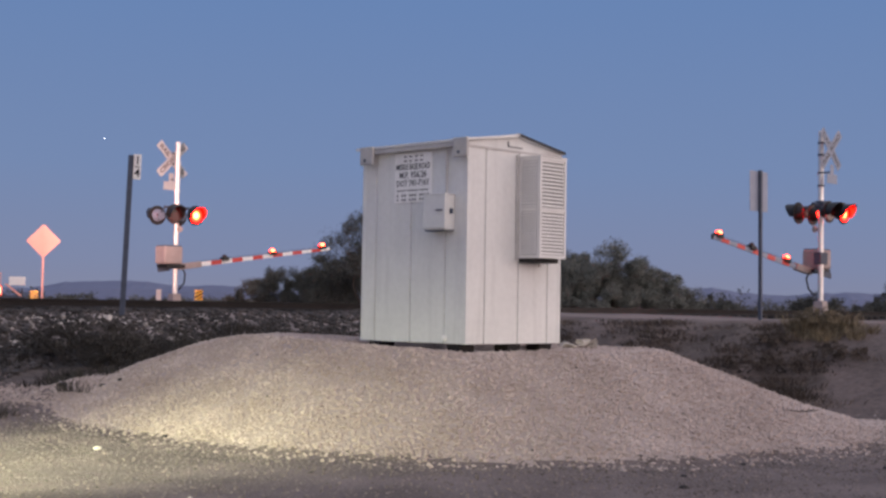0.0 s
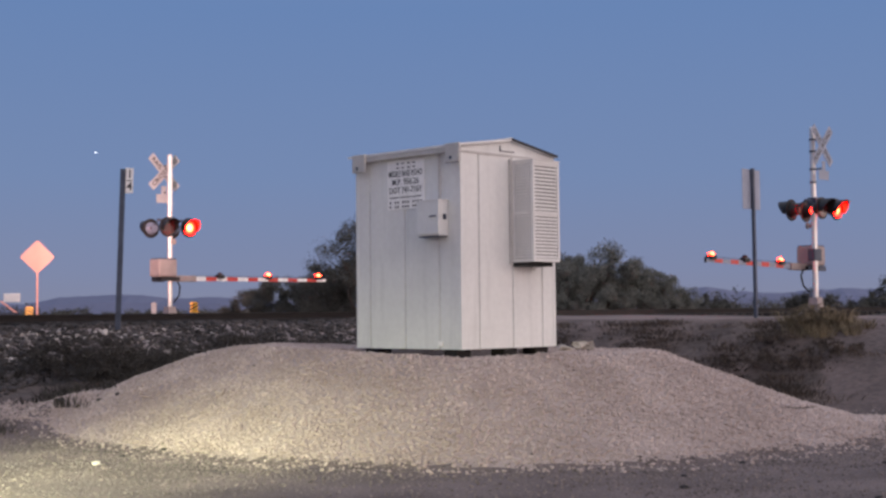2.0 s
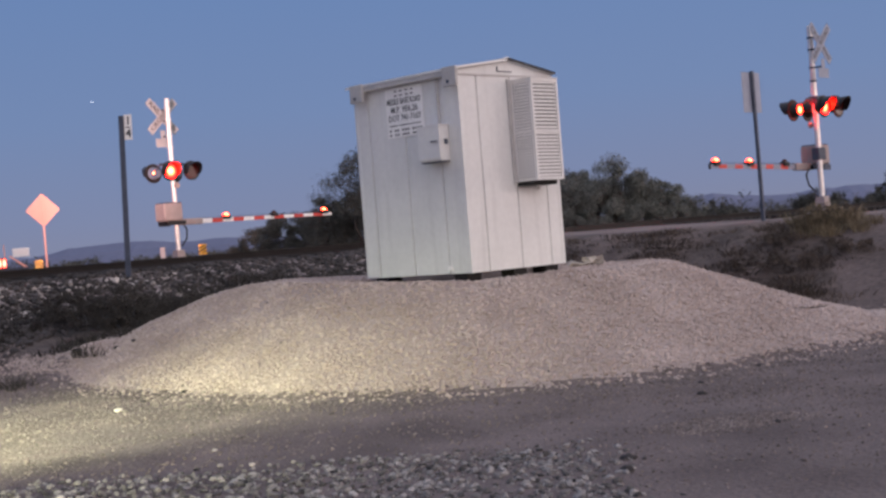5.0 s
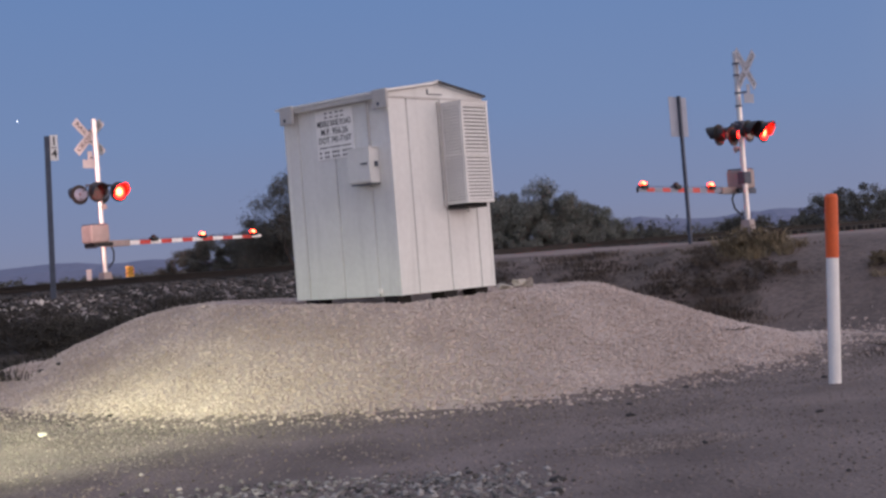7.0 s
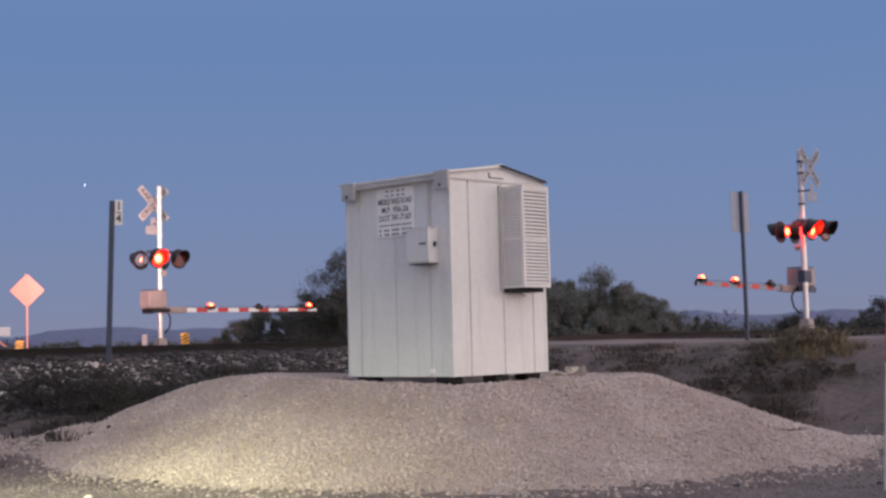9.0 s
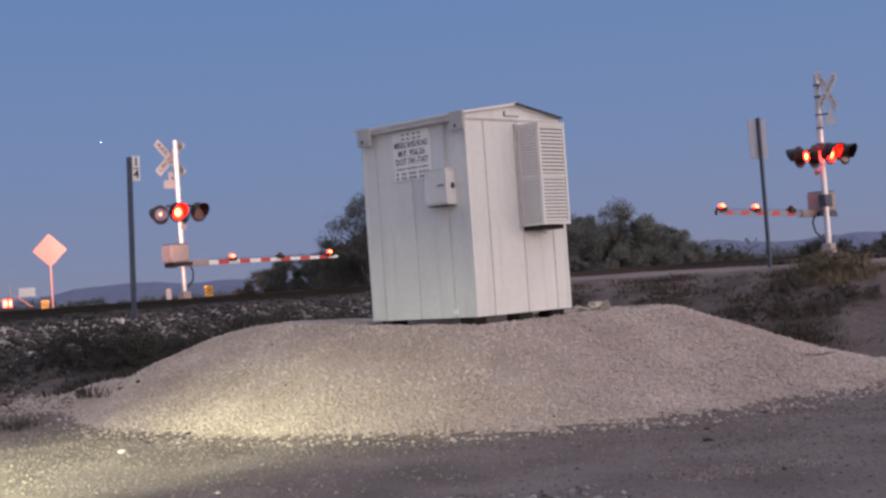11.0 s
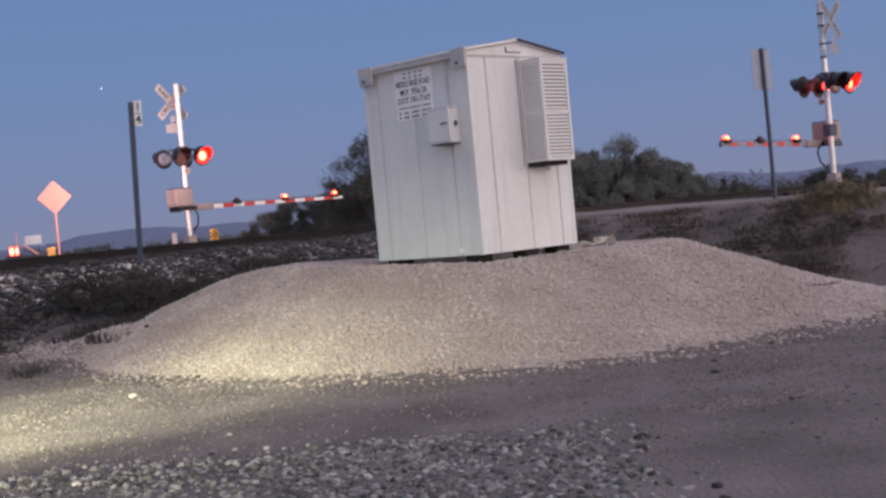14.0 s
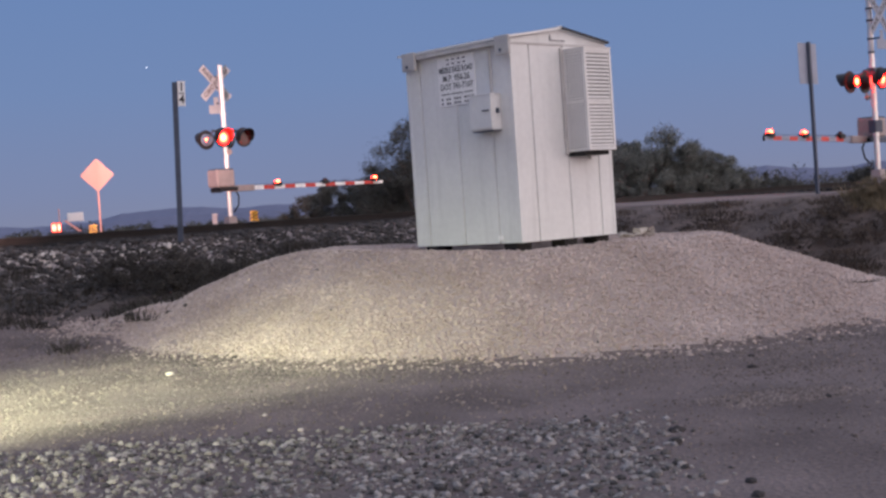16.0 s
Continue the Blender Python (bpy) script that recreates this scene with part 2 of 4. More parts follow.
def plate(outline, depth, bm=None, y=0.0):
    """A flat plate from an outline in x and z, thick along y."""
    bm = bm or bmesh.new()
    front = [bm.verts.new((x, y, z)) for x, z in outline]
    rear = [bm.verts.new((x, y + depth, z)) for x, z in outline]
    bm.faces.new(front)
    bm.faces.new(rear[::-1])
    n = len(outline)
    for i in range(n):
        bm.faces.new((front[(i + 1) % n], front[i], rear[i], rear[(i + 1) % n]))
    bmesh.ops.recalc_face_normals(bm, faces=bm.faces)
    return bm


# ---- the ground: one sheet ----
def lerp_step(a, b, x):
    t = min(1.0, max(0.0, (x - a) / (b - a)))
    return t * t * (3 - 2 * t)


CROSSING = (0.95, 35.0)
HUT = (0.27, 15.65)
S = math.sqrt(0.5)


def across(x, y):
    """Metres from the track's middle line, towards the camera's side."""
    return S * (x - CROSSING[0]) - S * (y - CROSSING[1])


def along(x, y):
    """Metres from the road's middle line, along the track."""
    return S * (x - CROSSING[0]) + S * (y - CROSSING[1])


def mound_radius(x, y):
    dx = x - 0.15
    dy = y - 17.2 - 0.33 * max(0.0, -dx)
    dx /= 1.46 if dx < 0 else 1.24
    r = math.hypot(dx, dy)
    return r + 0.22 * noise.noise((x * 0.45, y * 0.45, 3.0))


def apron(x, y):
    """The low tongues of spread gravel that run out from the mound's foot."""
    if -8.5 < x < -2.3:
        return 0.50 * lerp_step(2.3, 3.9, -x) * (1 - lerp_step(4.5, 6.4, -x)) * (1 - lerp_step(0.3, 1.9, abs(y - 18.2)))
    if x < 2.5 or x > 9:
        return 0.0
    d = abs(y - 16.9 + 0.35 * noise.noise((x * 0.7, y * 0.7, 15)))
    return 0.17 * lerp_step(2.5, 4.2, x) * (1 - lerp_step(4.2, 8.0, x)) * (1 - lerp_step(0.4, 2.1, d))


def mound_height(x, y):
    r = mound_radius(x, y)
    low = apron(x, y)
    if r > 4.6:
        return low
    t = min(1.0, max(0.0, (4.4 - r) / 2.5))
    k = lerp_step(0.2, 2.0, x)
    t = min(1.0, t * (1 + 0.08 * k))
    top = 1.03 - 0.055 * k + 0.05 * math.exp(-((x + 2.3) / 0.95) ** 2)
    u, v = S * (x - HUT[0] + y - HUT[1]), S * (y - HUT[1] - x + HUT[0])
    under_hut = 0.15 if -0.12 < u < 1.75 and -0.12 < v < 1.85 else 0.0
    if not under_hut:
        under_hut = 0.055 * (1 - lerp_step(0.25, 0.7, max(-u, -v))) if u < 1.75 and v < 1.85 else 0.0
    return max(low, top * (0.75 * t + 0.25 * t * t * (3 - 2 * t)) - under_hut)


def height(x, y):
    n, m = across(x, y), along(x, y)
    base = 1.25 * (1 - lerp_step(-4.0, 13.0, n))
    if n < 0:
        base = 1.25 - 0.25 * lerp_step(0, 6, -n)
    berm = 1.30 if abs(n) < 1.9 else 1.30 - (abs(n) - 1.9) * 0.27
    road = (1.38 - 0.06 * lerp_step(3, 6, n)) * (1 - lerp_step(4.4, 9.0, abs(m))) * (1 - lerp_step(14, 34, n)) if n > -40 else 0
    z = max(base, berm if abs(n) < 7 else base, road)
    near = lerp_step(2.0, 9.0, y) if n > 2 else 1
    bumps = 0.05 * noise.noise((x * 0.6, y * 0.6, 0)) + 0.02 * noise.noise((x * 2.3, y * 2.3, 7))
    if abs(m) < 4.2 or n > 14:
        bumps *= 0.35
    z += bumps
    h = mound_height(x, y)
    return max(z * near, h + 0.03 * noise.noise((x * 1.7, y * 1.7, 5))) if h > 0 else z * near


def surface(x, y):
    n, m = across(x, y), along(x, y)
    j = 0.5 * noise.noise((x * 1.1, y * 1.1, 11)) + 0.25 * noise.noise((x * 3.1, y * 3.1, 12))
    if mound_radius(x, y) + 0.25 * j < 4.25 - 0.7 * (1 - lerp_step(-5.6, -4.3, x)) or apron(x, y) + 0.10 * j > (0.085 if x > 0 else 9.0):
        return 2
    if x < -3.6 and y < 19.0 + j and n > 7.0 + j:
        return 0
    if abs(m) + j < 3.5 and n < 30:
        return 1
    if 1.7 + 0.6 * j < n < 3.7 + 2.2 * j and m < -6:
        return 6
    if abs(n) + j < 5.6 and m < -4:
        return 4
    if abs(n) + j < 3.6:
        return 4
    if n < -3.6 or y > 60 or abs(x) > 60:
        return 5
    if n + 0.8 * j > 10.2 and y < 17.5 + j:
        return 0
    if x / max(1.0, y) + 0.02 * j > 0.285 and x > 0:
        return 7
    return 3


def stretched(lo, hi, step, far):
    """Even steps from lo to hi, and growing ones out to far on both sides."""
    mid = list(np.arange(lo, hi + step / 2, step))
    out, s = [hi], step
    while out[-1] < far:
        s *= 1.25
        out.append(out[-1] + s)
    low, s = [lo], step
    while low[-1] > -far:
        s *= 1.25
        low.append(low[-1] - s)
    return low[:0:-1] + mid + out[1:]


def build_ground():
    xs, ys = stretched(-9.0, 10.0, 0.11, 4200.0), stretched(6.5, 29.0, 0.11, 4200.0)
    verts = [(x, y, height(x, y)) for y in ys for x in xs]
    w = len(xs)
    faces, kinds = [], []
    for j in range(len(ys) - 1):
        for i in range(w - 1):
            a = j * w + i
            faces.append((a, a + 1, a + 1 + w, a + w))
            kinds.append(surface((xs[i] + xs[i + 1]) / 2, (ys[j] + ys[j + 1]) / 2))
    mesh = bpy.data.meshes.new("ground")
    mesh.from_pydata(verts, [], faces)
    for k in ("dirt", "road", "mound", "scrub", "ballast_bed", "far", "bank_soil", "bank_dirt"):
        mesh.materials.append(M[k])
    mesh.polygons.foreach_set("material_index", kinds)
    mesh.polygons.foreach_set("use_smooth", [True] * len(faces))
    return tagged(new("ground", mesh), "packed dirt and dry scrub ground rising to the track", "ground", kind="structure")


build_ground()


def hills():
    verts, faces = [], []
    count = 260
    for i in range(count):
        u = -0.62 + 1.24 * i / (count - 1)
        d = 3600.0
        tall = 34 + 26 * math.exp(-((u + 0.245) / 0.05) ** 2) + 14 * math.exp(-((u + 0.16) / 0.03) ** 2) \
            + 30 * math.exp(-((u - 0.20) / 0.035) ** 2) + 22 * math.exp(-((u - 0.31) / 0.06) ** 2) - 30 * math.exp(-((u - 0.05) / 0.09) ** 2)
        tall += 9 * noise.noise((u * 30, 0, 0)) + 4 * noise.noise((u * 110, 2, 0)) + 1.5 * noise.noise((u * 400, 5, 0))
        tall = max(6, tall)
        verts += [(u * d, d, -6), (u * d * 1.01, d + 60, tall * 0.6 + 3 * noise.noise((u * 200, 9, 0))), (u * d * 1.02, d + 160, tall), (u * d * 1.03, d + 500, -6)]
    for i in range(count - 1):
        for k in range(3):
            a = 4 * i + k
            faces.append((a, a + 4, a + 5, a + 1))
    mesh = bpy.data.meshes.new("backdrop")
    mesh.from_pydata(verts, [], faces)
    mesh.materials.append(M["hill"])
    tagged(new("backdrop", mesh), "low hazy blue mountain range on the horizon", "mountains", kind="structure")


hills()


# ---- the signal hut on its gravel mound ----
W, WX, H = 1.80, 1.69, 2.37


def groove_wall(length, cuts):
    """A sheet-steel wall with shallow folded seams, in x (along) and z, 40 mm thick along +y."""
    bm = bmesh.new()
    xs = [0.0]
    for c in cuts:
        xs += [c - 0.013, c - 0.008, c + 0.008, c + 0.013]
    xs.append(length)
    for i in range(len(xs) - 1):
        mid = i % 4 if i < len(xs) - 2 else 0
        y0 = 0.024 if mid == 2 else 0.0
        y1 = y0
        if mid == 1:
            y0, y1 = 0.0, 0.024
        if mid == 3:
            y0, y1 = 0.024, 0.0
        q = [bm.verts.new(p) for p in ((xs[i], y0, 0.065), (xs[i + 1], y1, 0.065), (xs[i + 1], y1, H), (xs[i], y0, H),
                                       (xs[i], 0.04, 0.065), (xs[i + 1], 0.04, 0.065), (xs[i + 1], 0.04, H), (xs[i], 0.04, H))]
        for f in ((0, 1, 2, 3), (5, 4, 7, 6), (0, 4, 5, 1), (3, 2, 6, 7)):
            bm.faces.new([q[k] for k in f])
    bmesh.ops.remove_doubles(bm, verts=bm.verts, dist=0.0005)
    bmesh.ops.recalc_face_normals(bm, faces=bm.faces)
    return bm


def signal_hut(m):
    hut = thing("signal_hut", m, "white sheet-steel railway signal hut on a gravel mound", "hut")
    # walls: the one with the placard looks along -x, the one with the cooler along -y
    side_a = pose(0, W, 0, 0, 0, -90)
    part("wall", groove_wall(W, [0.25, 0.87, 1.45]), M["white"], hut, m=side_a)
    part("wall", groove_wall(WX, [0.31, 0.90, 1.44]), M["white"], hut, m=pose(0, 0, 0))
    part("wall", groove_wall(W, [0.3, 0.9, 1.5]), M["white"], hut, m=pose(WX, 0, 0, 0, 0, 90))
    part("wall", groove_wall(WX, [0.3, 0.85, 1.4]), M["white"], hut, m=pose(WX, W, 0, 0, 0, 180))
    part("floor_frame", box(0.03, WX - 0.03, 0.03, W - 0.03, 0.06, 0.12), M["steel"], hut, "dark steel floor frame")
    for x, y in ((0.02, 0.1), (0.02, 1.45), (1.42, 0.1), (1.42, 1.45), (0.75, 0.02)):
        part("skid", box(x, x + 0.24, y, y + 0.22, -0.12, 0.075, 0.01), M["rust"], hut, "dark steel skid")
    for x, y in ((0, 0), (0, W), (WX, 0), (WX, W)):
        sx, sy = (-1 if x == 0 else 1), (-1 if y == 0 else 1)
        bm = box(min(x + sx * 0.004, x - sx * 0.045), max(x + sx * 0.004, x - sx * 0.045), min(y + sy * 0.004, y - sy * 0.045), max(y + sy * 0.004, y - sy * 0.045), 0.062, H, 0.003)
        part("corner_trim", bm, M["white"], hut)
    # gables over the y = 0 and y = W walls; the ridge runs along y
    for y in (0.0, W - 0.04):
        part("gable", plate([(0.0, H), (WX, H), (WX, H + 0.03), (WX / 2, H + 0.175), (0.0, H + 0.055)], 0.04, y=y), M["white"], hut)
        part("drip_strip", box(0.0, WX, y - 0.014 if y == 0 else y + 0.04, y if y == 0 else y + 0.054, H - 0.012, H + 0.012, 0.003), M["grey_trim"], hut)
    for s in (0, 1):
        pts = [(-0.09, H + 0.05), (WX / 2, H + 0.177), (WX / 2, H + 0.205), (-0.09, H + 0.078)]
        if s:
            pts = [(WX - 0.01, H + 0.033), (WX / 2, H + 0.177), (WX / 2, H + 0.205), (WX - 0.01, H + 0.061)][::-1]
        part("roof_panel", plate(pts, W + 0.10, y=-0.05), M["white_trim"], hut)
    part("ridge_cap", plate([(WX / 2 - 0.09, H + 0.194), (WX / 2, H + 0.207), (WX / 2 + 0.09, H + 0.191), (WX / 2 + 0.09, H + 0.199), (WX / 2, H + 0.218), (WX / 2 - 0.09, H + 0.204)], W + 0.12, y=-0.06), M["white_trim"], hut)
    # black strip drawn for the roof's shadow along the right verge
    part("verge_shadow_strip", plate([(WX / 2, H + 0.182), (WX - 0.008, H + 0.036), (WX - 0.008, H + 0.062), (WX / 2, H + 0.208)], 0.016, y=-0.078), M["black"], hut, "black strip painting the shadow under the verge")
    bm = box(WX / 2 - 0.16, WX / 2 + 0.10, -0.012, 0, H + 0.045, H + 0.055)
    box(WX / 2 - 0.16, WX / 2 - 0.15, -0.012, 0, H + 0.045, H + 0.11, bm=bm)
    part("vent_slot", bm, M["steel"], hut, "narrow dark vent slot")
    # eaves channel with its lifting brackets
    part("eaves_channel", box(-0.085, -0.002, -0.03, W - 0.02, H - 0.012, H + 0.047, 0.008), M["grey_trim"], hut, "weathered grey eaves channel")
    for y in (-0.03, W - 0.22):
        lug = part("lifting_lug", box(-0.125, -0.086, y - 0.07, y + 0.16, H - 0.14, H + 0.085, 0.012), M["grey_trim"], hut)
        part("eye", tube((-0.13, y + 0.065, H - 0.085), (-0.122, y + 0.065, H - 0.085), 0.022, n=14), M["steel"], lug)
    # placard
    card = part("placard", box(-0.012, -0.002, 0.585, 1.22, H - 0.625, H - 0.03, 0.002), M["sheet"], hut, "white placard with black lettering")
    zc = H - 0.03
    face = lambda y, z: pose(-0.0135, y, z, 0, 0, -90)
    mid = 0.9025
    for text, z, size, width in (("MISSILE BASE ROAD", zc - 0.165, 0.10, 0.58), ("M.P. 956.26", zc - 0.265, 0.105, 0.46), ("DOT 741-716Y", zc - 0.365, 0.105, 0.56)):
        lettering(text, size, M["ink"], card, face(mid, z), width=width)
    def bars(z, tall, runs):
        for y0, y1 in runs:
            part("lettering_bar", box(-0.0145, -0.012, y0, y1, z - tall / 2, z + tall / 2), M["ink"], card)
    for dz in (-0.026, 0.026):
        bars(zc - 0.065 + dz, 0.016, [(mid + d, mid + d + 0.045) for d in (-0.17, -0.08, 0.02, 0.11)])
    bars(zc - 0.45, 0.012, [(mid - 0.27, mid - 0.12), (mid - 0.10, mid + 0.10), (mid + 0.12, mid + 0.27)])
    for dz in (-0.026, 0.026):
        bars(zc - 0.535 + dz, 0.025, [(mid - 0.28 + 0.044 * k, mid - 0.28 + 0.044 * k + 0.028) for k in range(13) if k not in (4, 8, 11)])
    # meter box
    y0, y1, z0, z1 = 0.195, 0.545, H - 0.98, H - 0.57
    mb = part("meter_box", box(-0.16, -0.003, y0, y1, z0, z1, 0.01), M["white"], hut, "white steel meter box")
    part("lid", box(-0.177, -0.16, y0 - 0.006, y1 + 0.006, z0 + 0.02, z1 + 0.012, 0.006), M["white"], mb)
    part("rain_hood", box(-0.185, -0.003, y0 - 0.012, y1 + 0.012, z1, z1 + 0.012, 0.003), M["white_trim"], mb)
    part("bottom_plate", box(-0.155, -0.003, y0 + 0.01, y1 - 0.01, z0 - 0.012, z0, 0.002), M["steel"], mb)
    bm = box(-0.197, -0.177, y0 + 0.03, y0 + 0.13, z0 + 0.22, z0 + 0.235, 0.003)
    part("latch", bm, M["steel"], mb, "dark steel latch")
    part("padlock", box(-0.10, -0.06, y0 - 0.03, y0 - 0.006, z0 + 0.19, z0 + 0.25, 0.006), M["steel"], mb)
    part("conduit", tube((-0.03, 0.31, H - 0.57), (-0.03, 0.31, H - 0.004), 0.014, n=10), M["grey_trim"], hut)
    # wall-mounted cooler on the y = 0 wall
    x0, x1, d, z0, z1 = 0.885, 1.37, 0.35, H - 1.28, H - 0.07
    ac = part("wall_cooler", box(x0 + 0.014, x1 - 0.014, -d + 0.024, -0.003, z0 + 0.01, z1 - 0.01), M["grille_back"], hut, "white louvred wall-mounted air conditioner")
    for xa, xb, ya, yb in ((x0, x0 + 0.035, -d, -d + 0.035), (x1 - 0.035, x1, -d, -d + 0.035), (x0, x0 + 0.03, -0.035, -0.003), (x1 - 0.03, x1, -0.035, -0.003)):
        part("cooler_post", box(xa, xb, ya, yb, z0, z1, 0.003), M["white_trim"], ac)
    zm = (z0 + z1) / 2 - 0.02
    for za, zb in ((z0, z0 + 0.04), (zm - 0.02, zm + 0.02), (z1 - 0.04, z1)):
        part("cooler_rail", box(x0 + 0.002, x1 - 0.002, -d + 0.002, -d + 0.03, za, zb, 0.003), M["white_trim"], ac)
        part("cooler_rail", box(x0 + 0.002, x0 + 0.03, -d + 0.03, -0.03, za, zb, 0.003), M["white_trim"], ac)
        part("cooler_rail", box(x1 - 0.03, x1 - 0.002, -d + 0.03, -0.03, za, zb, 0.003), M["white_trim"], ac)
    part("cooler_top", box(x0 - 0.008, x1 + 0.008, -d - 0.008, -0.003, z1, z1 + 0.014, 0.003), M["white_trim"], ac)
    # black slab stands in for the shadow below the cooler
    part("cooler_under_shade", box(x0 + 0.02, x1 - 0.02, -d + 0.1, -0.003, z0 - 0.05, z0, 0.004), M["shade_black"], ac)
    slat = box(x0 + 0.035, x1 - 0.035, -0.004, 0.004, -0.0145, 0.0145)
    slat_mesh = part("slat", slat, M["white_trim"], ac, m=pose(0, -d + 0.014, z0 + 0.06, -28))
    n = 0
    for za, zb in ((z0 + 0.06, zm - 0.03), (zm + 0.045, z1 - 0.05)):
        k = int((zb - za) / 0.038)
        for i in range(k):
            z = za + i * (zb - za) / (k - 1)
            if n == 0:
                n = 1
                continue
            ob = new("slat", slat_mesh.data)
            ob.parent, ob.matrix_basis = ac, pose(0, -d + 0.014, z, -28)
    for za, zb in ((z0 + 0.045, zm - 0.022), (zm + 0.022, z1 - 0.042)):
        bm = bmesh.new()
        for i in range(8):
            y = -d + 0.045 + i * (d - 0.09) / 7
            box(x0 + 0.004, x0 + 0.012, y - 0.009, y + 0.009, za, zb, bm=bm)
        for i in range(15):
            z = za + (i + 0.5) * (zb - za) / 15
            box(x0 + 0.003, x0 + 0.013, -d + 0.035, -0.035, z - 0.009, z + 0.009, bm=bm)
        part("side_grille", bm, M["white_trim"], ac)
        # dark sheet behind the bars puts shade into the grille's holes
        part("side_shade_sheet", box(x0 + 0.011, x0 + 0.02, -d + 0.036, -0.036, za + 0.002, zb - 0.002), M["steel"], ac)
    part("wall_flange", box(x0 - 0.05, x0 - 0.001, -0.03, -0.002, z0 - 0.02, z1 + 0.03, 0.003), M["grey_trim"], ac)
    part("wall_flange", box(x1 + 0.001, x1 + 0.05, -0.03, -0.002, z0 - 0.02, z1 + 0.03, 0.003), M["grey_trim"], ac)
    part("drain_pipe", tube((x0 + 0.22, -0.16, z0 - 0.1), (x0 + 0.22, -0.16, z0 - 0.012), 0.022, n=12), M["grey_trim"], ac)
    part("ground_clamp", box(-0.03, -0.002, 0.30, 0.36, 0.10, 0.16, 0.006), M["sheet"], hut)
    return hut


signal_hut(pose(HUT[0], HUT[1], 1.0, 0, 0, 45.3))


# ---- the crossing signals with their gates ----
def round_lamp(parent, x, y, z, front, moving, key, peep):
    """One flashing lamp: a black backing disc, a hood, the housing behind it, and lenses that turn their lit face out."""
    s = 1 if front else -1
    disc = tube((x, y, z), (x, y + s * 0.025, z), 0.265, n=36)
    lamp = part("signal_lamp", disc, M["black"], parent, "black flashing signal lamp")
    part("housing", tube((x, y - s * 0.16, z), (x, y - s * 0.001, z), 0.13, 0.175, n=24), M["dull"] if peep < 0.05 else M["black"], lamp)
    bm = bmesh.new()
    n = 18
    ring = []
    for i in range(n + 1):
        a = radians(-25 + 230 * i / n)
        c, sn = math.cos(a), math.sin(a)
        reach = 0.30 * (0.35 + 0.65 * max(0.0, (sn + 0.45) / 1.45))
        ring.append([bm.verts.new((x + r * c, y + s * q, z + r * sn)) for r, q in ((0.225, 0.026), (0.225, 0.026 + reach), (0.217, 0.026 + reach), (0.217, 0.026))])
    for a, b in zip(ring, ring[1:]):
        for k in range(4):
            bm.faces.new((a[k], a[(k + 1) % 4], b[(k + 1) % 4], b[k]))
    bm.faces.new(ring[0])
    bm.faces.new(ring[-1][::-1])
    bmesh.ops.recalc_face_normals(bm, faces=bm.faces)
    part("hood", bm, M["hood"], lamp)
    for name, r, off, mat in (("lens", 0.205, 0.034, M["lit"]), ("side_lens", peep, -0.168, M["side"])):
        bm = bmesh.new()
        bmesh.ops.create_cone(bm, cap_ends=True, segments=28, radius1=r, radius2=r, depth=0.012, matrix=pose(0, 0, 0, 90))
        look_out = s if name == "lens" else -s
        for f in bm.faces:
            f.material_index = 0 if f.normal.y * look_out > 0.5 else 1
        ob = part(name, bm, [mat, M["lens_off"]], lamp, "red glass lens")
        inset = -0.11 if name == "side_lens" and peep < 0.05 else 0.0
        moving.append((ob, Vector((x + inset, y + s * off, z)), key))
    return lamp


